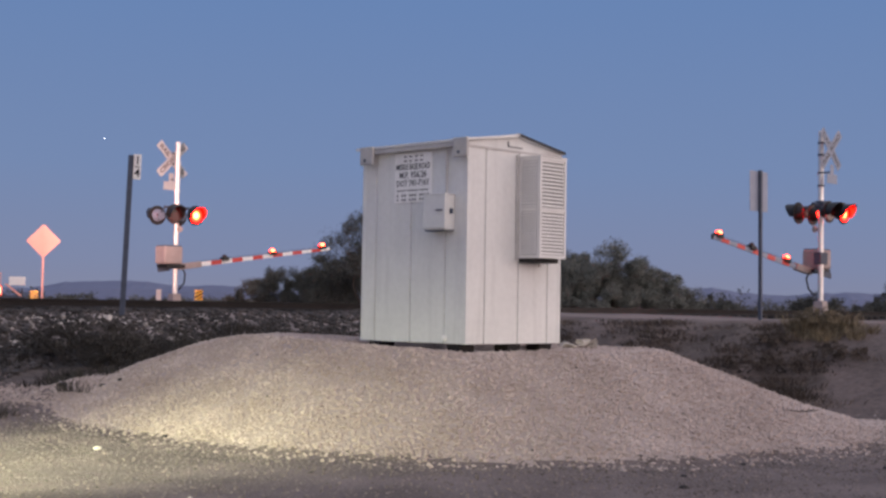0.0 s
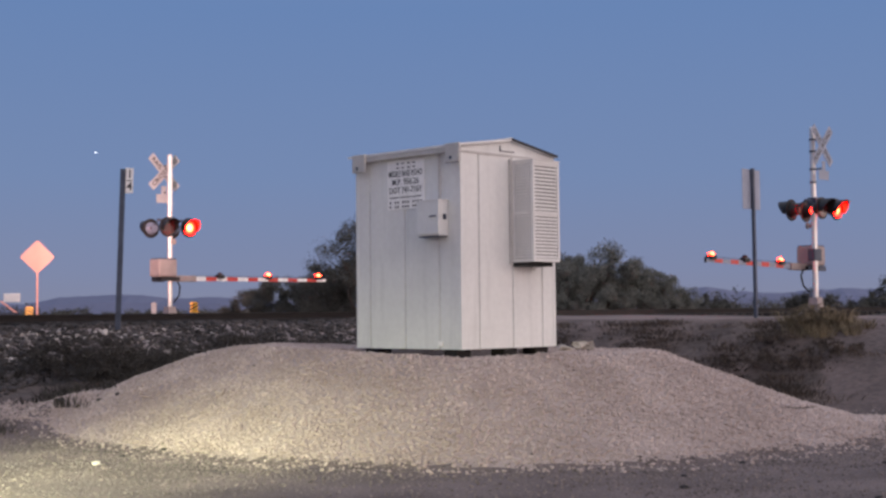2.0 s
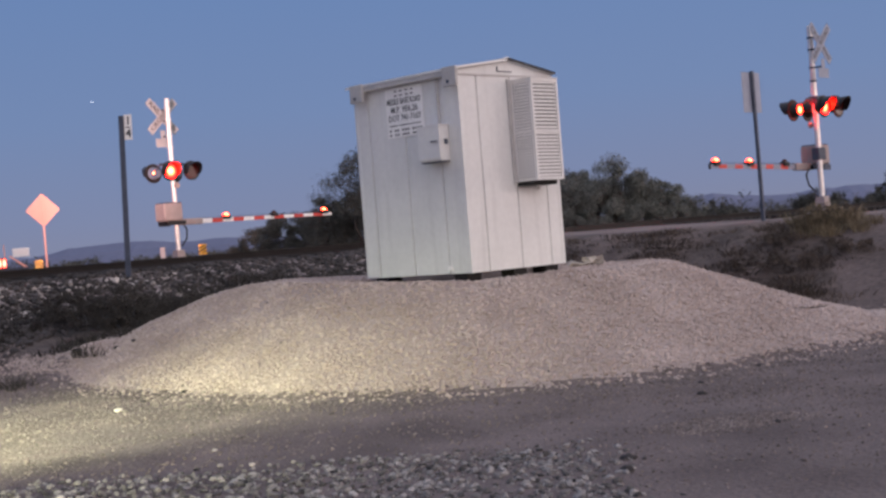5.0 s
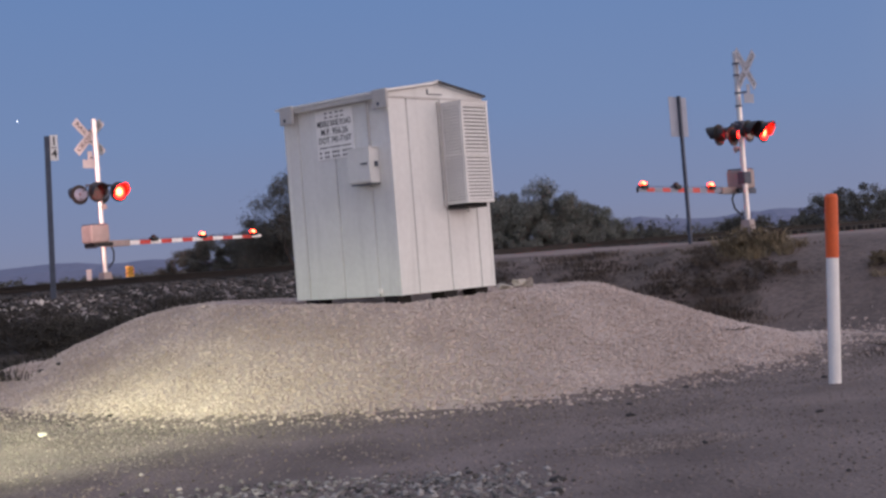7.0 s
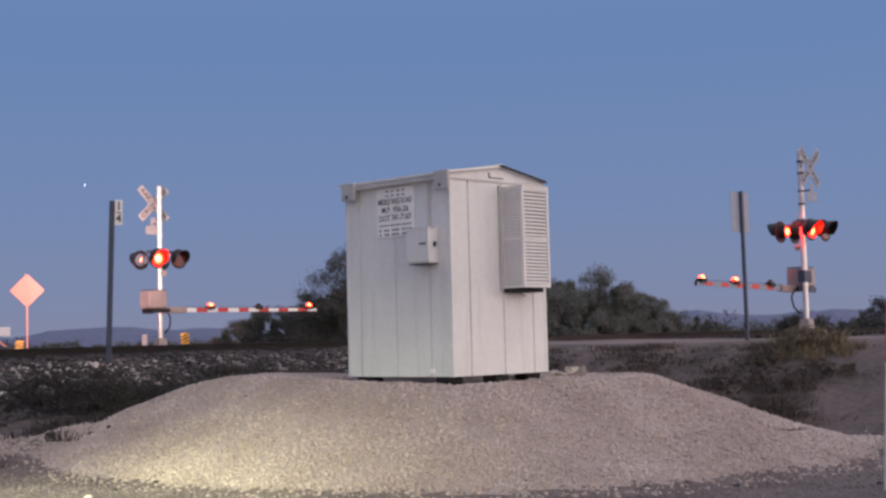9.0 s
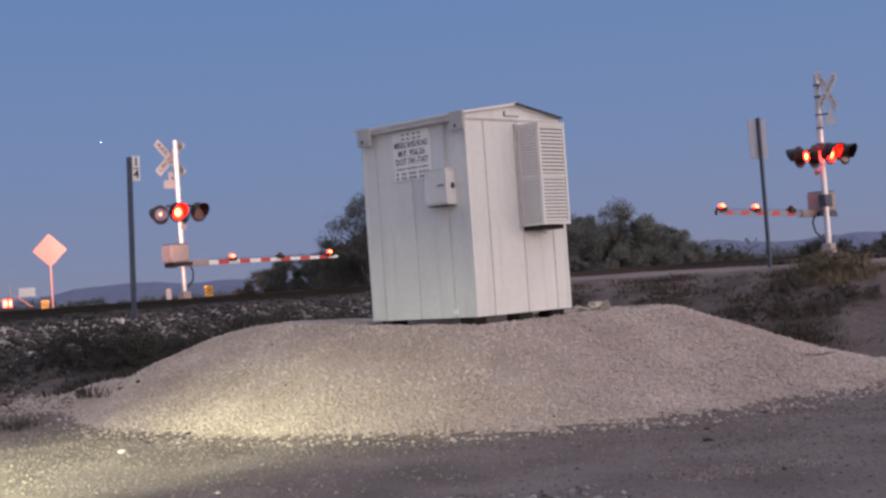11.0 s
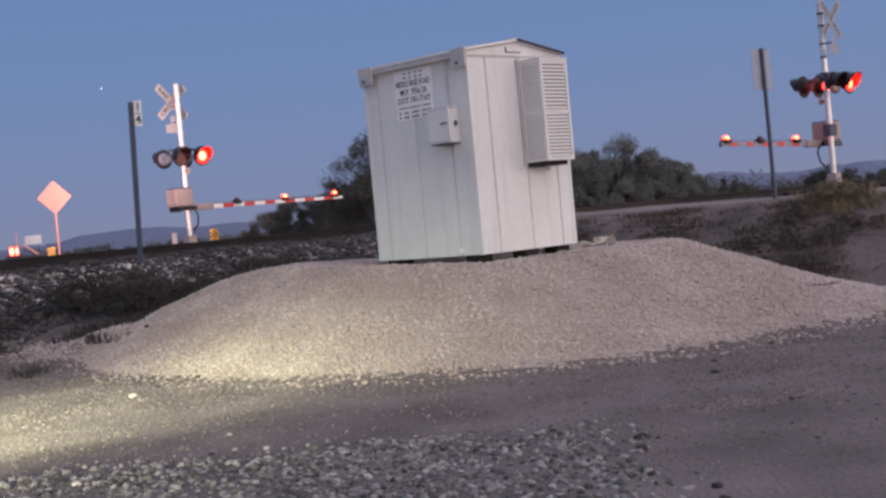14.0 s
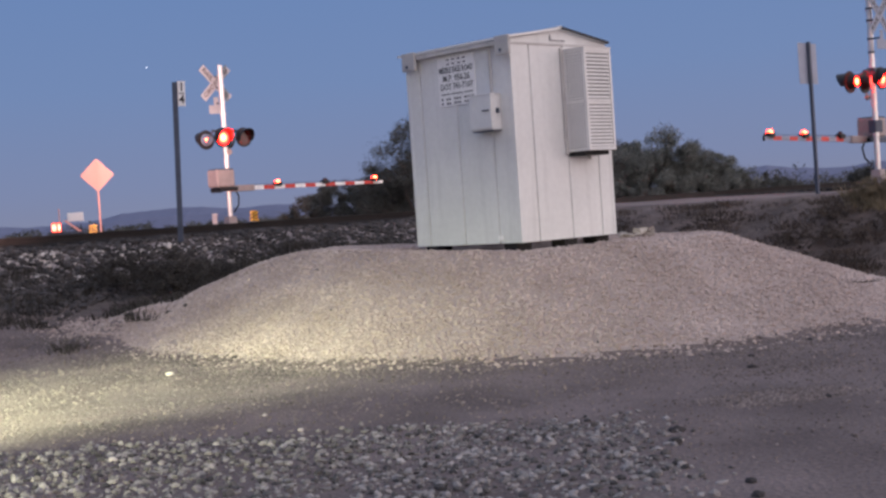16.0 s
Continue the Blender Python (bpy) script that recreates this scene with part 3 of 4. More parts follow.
def crossing_signal(m, length, spots, peep, label, keys):
    """x runs along the gate arm, y towards the traffic that it stops. keys: which beat each pair of lamps and arm lights follows."""
    moving = []
    sig = thing("crossing_signal", m, label, "crossing signal", "level crossing signals")
    smooth(part("mast", tube((0, 0, 0.1), (0, 0, 4.45), 0.066, n=24), M["alu"], sig, "aluminium mast"))
    part("mast_cap", tube((0, 0, 4.44), (0, 0, 4.47), 0.072, 0.05, n=24), M["alu"], sig)
    bm = bmesh.new()
    bmesh.ops.create_cone(bm, cap_ends=True, segments=4, radius1=0.21, radius2=0.16, depth=0.36, matrix=pose(0, 0, 0.13, 0, 0, 45))
    part("junction_base", bm, M["mech"], sig, "grey cast junction base")
    part("foundation", box(-0.34, 0.34, -0.34, 0.34, -0.4, 0.02, 0.02), M["concrete"], sig, "concrete foundation")
    # crossbuck on its brackets
    cb = Vector((0, 0.26, 4.0))
    for a, text in ((45, "CROSSING"), (-45, "RAIL ROAD")):
        y = cb.y + (0.0 if a > 0 else 0.014)
        blade = part("crossbuck_blade", box(-0.61, 0.61, -0.006, 0.006, -0.115, 0.115, 0.004), M["dim_sheet"] if peep < 0.05 else M["shaded_bare_sheet"], sig, "white crossbuck blade with black letters", m=pose(0, y, cb.z, 0, -a, 0))
        lettering(text, 0.17, M["ink"], blade, pose(0, -0.008, 0), width=1.06)
        lettering(text, 0.17, M["ink"], blade, pose(0, 0.008, 0, 0, 0, 180), width=1.06)
    plate_z = 3.28
    tee = plate([(-0.24, -0.12), (0.24, -0.12), (0.24, 0.11), (0.08, 0.11), (0.08, 0.34), (-0.08, 0.34), (-0.08, 0.11), (-0.24, 0.11)], 0.006)
    part("track_count_plate", tee, M["dim_sheet"] if peep < 0.05 else M["shaded_bare_sheet"], sig, "white inverted-T plate", m=pose(0, 0.29, plate_z))
    for z in (4.17, 3.88, 3.44, 3.12):
        clamp = part("clamp", tube((0, 0, z - 0.022), (0, 0, z + 0.022), 0.084, n=20), M["alu"] if peep < 0.05 else M["steel"], sig)
        if z > 3.2:
            part("bracket", box(-0.022, 0.022, 0.07, 0.26, z - 0.018, z + 0.018), M["steel"], clamp)
    # lamp crossarm, two pairs back to back
    zl = 2.45
    part("crossarm", tube((-0.40, 0, zl + 0.22), (0.40, 0, zl + 0.22), 0.028, n=12), M["steel"], sig)
    part("crossarm_hub", box(-0.10, 0.10, -0.12, 0.12, zl + 0.10, zl + 0.30, 0.02), M["steel"], sig)
    for x in (-0.34, 0.34):
        for front in (True, False):
            y = 0.40 if front else -0.40
            part("lamp_stay", tube((x, 0, zl + 0.22), (x, y * 0.72, zl + 0.06), 0.022, n=10), M["steel"], sig)
            round_lamp(sig, x, y, zl, front, moving, keys[0 if front else 1] if x > 0 else 1 - keys[0 if front else 1], peep)
    bell = part("bell", tube((0.0, -0.19, 2.07), (0.0, -0.12, 2.07), 0.085, 0.06, n=24), M["mech"], sig, "aluminium warning bell")
    part("bell_bracket", box(-0.02, 0.02, -0.12, -0.06, 2.03, 2.07), M["steel"], bell)
    # gate machine
    mach = part("gate_machine", box(-0.74, -0.16, -0.60, -0.12, 1.10, 1.58, 0.05, seg=3), M["mech"], sig, "grey enamelled gate machine")
    part("cover", box(-0.72, -0.18, -0.58, -0.14, 1.565, 1.60, 0.02), M["steel"], mach)
    part("machine_bracket", box(-0.22, 0.12, -0.13, 0.07, 1.2, 1.5, 0.02), M["steel"], mach)
    part("tray", box(-0.66, -0.06, -0.58, -0.10, 1.0, 1.095, 0.02), M["black"], mach, "dark underside tray")
    bm = bmesh.new()
    pts = [(0.02, -0.3, 1.02), (0.10, -0.33, 0.85), (0.12, -0.26, 0.6), (0.06, -0.10, 0.42)]
    for a, b in zip(pts, pts[1:]):
        tube(a, b, 0.022, n=8, bm=bm)
    part("cable", bm, M["black"], sig, "black cable loop")
    # arm, hinged at the machine
    pivot = Vector((0.06, -0.36, 1.06))
    arm = part("gate_arm", box(-0.2, 0.52, -0.07, 0.07, -0.085, 0.085, 0.02), M["mech"], sig, "red and white striped gate arm with lamps")
    part("counterweight", box(-0.66, -0.30, 0.275, 0.325, -0.09, 0.04, 0.01), M["steel"], arm)
    part("counter_link", box(-0.62, 0.08, 0.268, 0.275, -0.05, 0.03), M["steel"], arm)
    start = 0.50
    count = 2 * round(length * 1.25) + 1
    step = (length - start) / count
    for i in range(count):
        xa, xb = start + i * step, start + (i + 1) * step
        ta, tb = 0.062 - 0.02 * i / count, 0.062 - 0.02 * (i + 1) / count
        bm = box(xa, xb, -0.02, 0.02, -tb, tb, 0.0)
        # near arm's white stripes are greyed, their unlit look put into the colour
        part("stripe", bm, (M["sheet"] if peep < 0.05 else M["shaded_bare_sheet"]) if i % 2 == 0 else M["red"], arm)
    part("tip_cap", box(length, length + 0.03, -0.026, 0.026, -0.06, 0.06, 0.005), M["black"], arm)
    part("support_rod", tube((0.4, 0.0, 0.085), (length - 0.25, 0.0, 0.075), 0.007, n=6), M["steel"], arm)
    lights = []
    for x, key in zip(spots, (keys[2], 1 - keys[2], None)):
        part("lamp_base", box(x - 0.108, x + 0.108, -0.082, 0.082, 0.015, 0.118, 0.012), M["black"], arm)
        bm = bmesh.new()
        bmesh.ops.create_uvsphere(bm, u_segments=18, v_segments=10, radius=0.09, matrix=Matrix.Diagonal((1, 0.75, 0.85, 1)))
        if key is not None:
            cup = [f for f in bm.faces]
            for f in cup:
                f.material_index = 0 if f.calc_center_median().z > 0 else 1
        ob = part("arm_lamp", bm, [M["lit_small"], M["lens_off"]], arm, "red arm lamp")
        lights.append((ob, Vector((x, 0, 0.115)), key))
    return sig, arm, pivot, moving, lights


LEFT_POSE, RIGHT_POSE = pose(-7.31, 37.0, 1.42, 0, 0, 45), pose(9.20, 33.0, 1.46, 0, 0, 225)
far_signal = crossing_signal(LEFT_POSE, 5.17, (1.34, 3.02, 4.88), 0.024, "aluminium crossing signal with flashing lamps beyond the track", (0, 0, 1))
near_signal = crossing_signal(RIGHT_POSE, 4.1, (0.95, 2.5, 3.88), 0.115, "aluminium crossing signal with flashing lamps beside the dirt road", (1, 1, 0))


# ---- signs and posts ----
def quarter_mile_post():
    p = thing("mile_post", pose(-5.90, 25.0, height(-5.90, 25.0)), "dark steel post with a white one-quarter mile plate", "sign post")
    top = 4.21 - height(-5.90, 25.0)
    bm = box(-0.05, 0.05, -0.012, 0.012, -0.3, top, 0.003)
    box(-0.012, 0.012, 0.012, 0.05, -0.3, top, bm=bm)
    part("post", bm, M["steel"], p)
    card = part("plate", box(0.035, 0.19, 0.014, 0.02, top - 0.45, top + 0.02, 0.002), M["sheet"], p, "white plate with black numerals")
    lettering("1", 0.22, M["ink"], card, pose(0.122, 0.0125, top - 0.10))
    lettering("4", 0.22, M["ink"], card, pose(0.122, 0.0125, top - 0.33))
    part("fraction_bar", box(0.075, 0.17, 0.009, 0.0138, top - 0.222, top - 0.206), M["ink"], card)
    p.matrix_basis = p.matrix_basis @ pose(0, 0, 0, 0, 1.9, 0)


quarter_mile_post()


def road_sign_post():
    z = height(6.33, 27.0)
    p = thing("road_sign", pose(6.33, 27.0, z, 0, -0.6, 50), "grey unpainted back of a road sign on a steel post", "road sign")
    top = 4.31 - z
    bm = box(-0.035, 0.035, -0.03, 0.03, -0.3, top, 0.004)
    part("post", bm, M["steel"], p)
    part("sign_plate", box(-0.38, 0.38, 0.034, 0.04, top - 0.82, top - 0.02, 0.002), M["shaded_bare_sheet"], p, "dull metal sign plate")
    for zz in (top - 0.15, top - 0.7):
        part("bolt", tube((0, -0.036, zz), (0, -0.03, zz), 0.014, n=8), M["steel"], p)


road_sign_post()


def marker_post():
    x, y = 4.205, 12.55
    z = height(x, y) - 0.02
    p = thing("marker_post", pose(x, y, z, 0, 3.3, 0), "white plastic marker post with an orange top in packed dirt", "marker post")
    smooth(part("sleeve", tube((0, 0, -0.1), (0, 0, 1.22), 0.058, n=24), M["plastic"], p, "white plastic sleeve"))
    smooth(part("top_sleeve", tube((0, 0, 1.2), (0, 0, 1.77), 0.061, n=24), M["orange"], p, "orange plastic top"))
    smooth(part("cap", tube((0, 0, 1.77), (0, 0, 1.80), 0.061, 0.045, n=24), M["orange"], p))


marker_post()


def diamond_sign():
    x, y = -15.35, 52.0
    z = 1.15
    p = thing("diamond_sign", pose(x, y, z, 0, 0, 12), "salmon-orange diamond warning sign on a post beyond the track", "road sign")
    bm = box(-0.46, 0.46, -0.006, 0.006, -0.46, 0.46)
    edges = [e for e in bm.edges if abs((e.verts[0].co - e.verts[1].co).y) > 0.005]
    bmesh.ops.bevel(bm, geom=edges, offset=0.07, segments=4, affect="EDGES", profile=0.5)
    part("sign_plate", bm, M["salmon"], p, m=pose(0, 0, 2.62, 0, 45, 0))
    part("post", box(-0.035, 0.035, -0.06, -0.008, -0.2, 3.2, 0.004), M["salmon"], p)


diamond_sign()


def hazard_board(x, y, z, rz, wide, tall, flip):
    p = thing("hazard_marker", pose(x, y, z, 0, 0, rz), "black and yellow striped hazard marker on a short post", "road marker", "hazard markers")
    part("post", box(-0.03, 0.03, 0.012, 0.05, -0.6, tall, 0.003), M["steel"], p)
    part("board", box(-wide / 2, wide / 2, 0.0, 0.01, 0, tall, 0.002), M["yellow"], p, "yellow striped board")
    k = 3
    for i in range(k):
        z0 = tall * (i + 0.15) / k
        h = tall / k * 0.5
        rise = wide * 0.55 * (1 if flip else -1)
        lo, hi = z0 - rise / 2, z0 + rise / 2
        pts = [(-wide / 2, max(0, min(tall, lo))), (wide / 2, max(0, min(tall, hi))), (wide / 2, max(0, min(tall, hi + h))), (-wide / 2, max(0, min(tall, lo + h)))]
        if pts[0][1] < pts[3][1] or pts[1][1] < pts[2][1]:
            part("stripe", plate(pts, 0.004, y=-0.005), M["black"], p)


hazard_board(-7.73, 43.0, 1.57, 8, 0.25, 0.33, True)
hazard_board(-13.4, 44.5, 1.53, 8, 0.26, 0.28, False)


def marker_stub():
    p = thing("marker_stub", pose(-7.95, 38.0, 1.47), "short white marker stub beside the signal's foundation", "marker post")
    part("stub", box(-0.07, 0.07, -0.03, 0.03, 0, 0.38, 0.01), M["dim_sheet"], p)
    part("base", box(-0.10, 0.10, -0.05, 0.05, -0.45, 0.02, 0.01), M["concrete"], p)


marker_stub()


def light_trailer():
    p = thing("warning_trailer", pose(-17.3, 54.0, 1.15, 0, 0, 10), "white and red roadside warning trailer with a lit round lamp", "trailer")
    part("board", box(0.02, 0.66, -0.05, 0.0, 0.92, 1.27, 0.02), M["sheet"], p, "white board")
    part("strut", plate([(-0.14, 0.98), (-0.04, 0.98), (0.58, 0.50), (0.44, 0.50)], 0.04, y=-0.10), M["salmon"], p, "pinkish slanted strut")
    lamp = part("lamp", box(-0.62, -0.22, -0.10, -0.02, 0.50, 0.92, 0.03), M["red"], p, "red warning lamp case")
    part("lens", box(-0.10, 0.08, -0.02, 0.0, -0.17, 0.17, 0.006), M["lamp_round"], lamp, "lit red lens", m=pose(-0.50, -0.10, 0.71))
    part("lens", box(-0.05, 0.07, -0.02, 0.0, -0.17, 0.17, 0.006), M["lamp_round"], lamp, "lit red lens", m=pose(-0.32, -0.10, 0.71))
    part("aerial", tube((-0.30, 0.02, 0.2), (-0.30, 0.02, 1.45), 0.02, n=8), M["salmon"], p)
    part("frame", box(-0.42, 0.62, 0.0, 0.05, 0.42, 0.52, 0.01), M["steel"], p)
    for x in (-0.3, 0.5):
        part("leg", box(x, x + 0.06, 0.0, 0.06, -0.3, 0.8, 0.004), M["steel"], p)


light_trailer()


def planet():
    bm = bmesh.new()
    bmesh.ops.create_icosphere(bm, subdivisions=2, radius=0.6)
    tagged(part("evening_star", bm, M["star"], m=pose(-252.4 * 2, 2000.0, 242.7)), "bright white evening star in the dusk sky", "star", kind="structure")


planet()


# ---- the railway track ----
def track():
    base = pose(CROSSING[0], CROSSING[1], 0, 0, 0, 45)
    rail_profile = [(-0.07, 0), (0.07, 0), (0.07, 0.02), (0.012, 0.045), (0.012, 0.12), (0.036, 0.13), (0.036, 0.17), (-0.036, 0.17), (-0.036, 0.13), (-0.012, 0.12), (-0.012, 0.045), (-0.07, 0.02)]
    t = thing("railway_track", base, "rusty steel rails on dark timber sleepers and ballast", "railway track", kind="structure")
    for y in (-0.72, 0.72):
        bm = bmesh.new()
        a = [bm.verts.new((-400, y + p, 1.36 + q)) for p, q in rail_profile]
        b = [bm.verts.new((400, y + p, 1.36 + q)) for p, q in rail_profile]
        for i in range(len(a)):
            bm.faces.new((a[i], b[i], b[(i + 1) % len(a)], a[(i + 1) % len(a)]))
        bmesh.ops.recalc_face_normals(bm, faces=bm.faces)
        part("rail", bm, M["rust"], t)
    first = None
    for i in range(150):
        x = -32 + i * 0.52
        if -4.2 < x < 4.2:
            continue
        if first is None:
            first = part("sleeper", box(-0.11, 0.11, -1.3, 1.3, 1.22, 1.37, 0.01, seg=1), M["tie"], t, m=pose(x, 0, 0))
        else:
            ob = new("sleeper", first.data)
            ob.parent, ob.matrix_basis = t, pose(x, 0.03 * math.sin(i * 3.1), 0)
    for y0, y1 in ((-2.6, -0.85), (-0.6, 0.6), (0.85, 2.6)):
        part("crossing_panel", box(-4.2, 4.2, y0, y1, 1.30, 1.50, 0.01), M["tie"], t, "dark timber crossing panel")


track()


# ---- stones, as real geometry ----
ICO = bmesh.new()
bmesh.ops.create_icosphere(ICO, subdivisions=1, radius=1.0)
ICO_V = np.array([v.co[:] for v in ICO.verts])
ICO_F = np.array([[v.index for v in f.verts] for f in ICO.faces])
ICO.free()


def stones(name, places, sizes, mat, label, seed, flat=0.7):
    """Many rough stones as one mesh: each a squashed, turned and dented little solid."""
    rng = np.random.default_rng(seed)
    n = len(places)
    v = ICO_V[None] * rng.uniform(0.72, 1.2, (n, len(ICO_V), 1))
    v = v * np.stack([rng.uniform(0.7, 1.25, n), rng.uniform(0.7, 1.25, n), rng.uniform(0.5, 0.9, n) * flat / 0.7], -1)[:, None]
    a, b = rng.uniform(0, 2 * np.pi, n), rng.uniform(-0.6, 0.6, n)
    ca, sa, cb, sb = np.cos(a)[:, None], np.sin(a)[:, None], np.cos(b)[:, None], np.sin(b)[:, None]
    x, y, z = v[..., 0], v[..., 1] * cb - v[..., 2] * sb, v[..., 1] * sb + v[..., 2] * cb
    v = np.stack([x * ca - y * sa, x * sa + y * ca, z], -1) * np.asarray(sizes)[:, None, None] + np.asarray(places)[:, None]
    faces = (ICO_F[None] + (np.arange(n) * len(ICO_V))[:, None, None]).reshape(-1, 3)
    mesh = bpy.data.meshes.new(name)
    mesh.from_pydata(v.reshape(-1, 3).tolist(), [], faces.tolist())
    mesh.materials.append(mat)
    return tagged(new(name, mesh), label, "gravel", kind="stuff")


def scatter(count, seed, x0, x1, y0, y1, keep, lo, hi, sink=0.3):
    rng = random.Random(seed)
    places, sizes = [], []
    tries = 0
    while len(places) < count and tries < count * 30:
        tries += 1
        x, y = rng.uniform(x0, x1), rng.uniform(y0, y1)
        if rng.random() > keep(x, y):
            continue
        s = lo + (hi - lo) * rng.random() ** 2.2
        places.append((x, y, height(x, y) + s * (0.5 - sink)))
        sizes.append(s)
    return places, sizes


def on_mound(x, y):
    r = mound_radius(x, y)
    low = min(1.0, apron(x, y) / 0.15) ** 1.5 * 0.6
    r += 0.7 * (1 - lerp_step(-5.6, -4.3, x))
    if y > 18.6:
        return 0.0
    if r > 5.2:
        return low
    if abs((x - HUT[0]) * S + (y - HUT[1]) * S - 0.9) < 0.85 and abs(-(x - HUT[0]) * S + (y - HUT[1]) * S - 0.9) < 0.85:
        return 0.0
    return 1.0 if r < 4.2 else max(low, max(0.0, (4.9 - r) / 0.7) ** 2 * 0.35)


stones("mound_gravel", *scatter(50000, 1, -6.5, 8.2, 12.0, 18.7, on_mound, 0.008, 0.031), M["gravel"], "pale pinkish crushed gravel heaped as a mound", 1)


def on_berm(x, y):
    n, m = across(x, y), along(x, y)
    if n < 0.2 or m > -4.6 or mound_radius(x, y) < 4.3:
        return 0.0
    k = noise.noise((x * 0.8, y * 0.8, 71))
    if n < 4.3:
        return 1.0
    return max(0.0, (7.6 - n) / 3.3) * (0.8 if x < -4.4 + k else 0.12)


stones("track_ballast", *scatter(9000, 2, -10, 2, 14, 33, on_berm, 0.03, 0.085), M["ballast"], "dark grey track ballast with rubble", 2)


def pale_band(x, y):
    n, m = across(x, y), along(x, y)
    k = noise.noise((x * 0.7, y * 0.7, 21))
    return 0.0 if n < 2.2 or n > 4.0 or m > -10 or k < -0.15 else 1.0


stones("ballast_rubble", *scatter(520, 3, -10, 0, 15, 30, pale_band, 0.02, 0.07), M["pale"], "pale rubble stones on the track bank", 3)


def verge(x, y):
    d = 9.35 + 0.4 * noise.noise((x * 0.7, y * 0.7, 31)) + 0.2 * noise.noise((x * 2, y * 2, 33))
    gap = lerp_step(0.5, 1.2, x + 0.3 * noise.noise((x, y, 35)))
    return (1 - lerp_step(d - 0.25, d + 0.25, y)) * (1 - gap)


stones("verge_gravel", *scatter(6500, 4, -4.5, 2.0, 6.6, 10.2, verge, 0.009, 0.034), M["grey_gravel"], "loose grey gravel in a windrow on the dirt", 4)


def loose(x, y):
    return 0.0 if mound_radius(x, y) < 4.2 else 0.14 + 0.86 * max(0.0, 1 - (mound_radius(x, y) - 4.2) / 1.6)


stones("loose_stones", *scatter(9000, 5, -6.5, 6.0, 8.0, 17.0, loose, 0.005, 0.019), M["pebble"], "loose brown pebbles on packed dirt", 5)


def grit(x, y):
    k = 0.5 + noise.noise((x * 0.8, y * 0.8, 51))
    patch = math.exp(-((x - 2.3) / 0.7) ** 2 - ((y - 11.4) / 0.5) ** 2)
    return 0.0 if mound_radius(x, y) < 4.3 else max(0.0, min(1.0, 0.3 * k + patch))


stones("dirt_grit", *scatter(13000, 6, -4.5, 6.5, 7.4, 15.5, grit, 0.004, 0.014), M["pebble"], "fine grit strewn over packed dirt", 6)


def toe(x, y):
    r = mound_radius(x, y)
    k = 0.5 + noise.noise((x * 1.3, y * 1.3, 81))
    return 0.0 if r < 4.1 else max(0.0, 1 - (r - 4.1) / 2.4) * max(0.1, k) * (1.0 if x < -1.5 else 0.4)


stones("toe_stones", *scatter(3000, 9, -7.5, 5.5, 10.5, 18.5, toe, 0.006, 0.018), M["toe"], "mixed pale and brown stones strewn about the mound's foot", 9)


def pale_patch(x, y):
    d = math.hypot((x - 1.95) / 0.62, (y - 9.85 - 0.15 * (x - 1.95)) / 0.42) + 0.35 * noise.noise((x * 2.5, y * 2.5, 91))
    return 1 - lerp_step(0.55, 1.15, d)


stones("spilled_gravel", *scatter(2400, 10, 1.0, 3.0, 9.0, 10.7, pale_patch, 0.004, 0.011), M["toe"], "thin patch of spilled pale gravel on packed dirt", 10)


def coarse(x, y):
    k = 0.5 + noise.noise((x * 1.1, y * 1.1, 95))
    edge = 1 - lerp_step(-4.4, -2.6, x + 0.4 * (13.5 - y))
    return 0.0 if mound_radius(x, y) < 4.2 or across(x, y) < 7.0 else edge * max(0.15, k)


stones("coarse_gravel", *scatter(4200, 12, -9.0, -2.4, 10.5, 19.0, coarse, 0.006, 0.018), M["pebble"], "coarse mixed gravel beside the mound", 12)


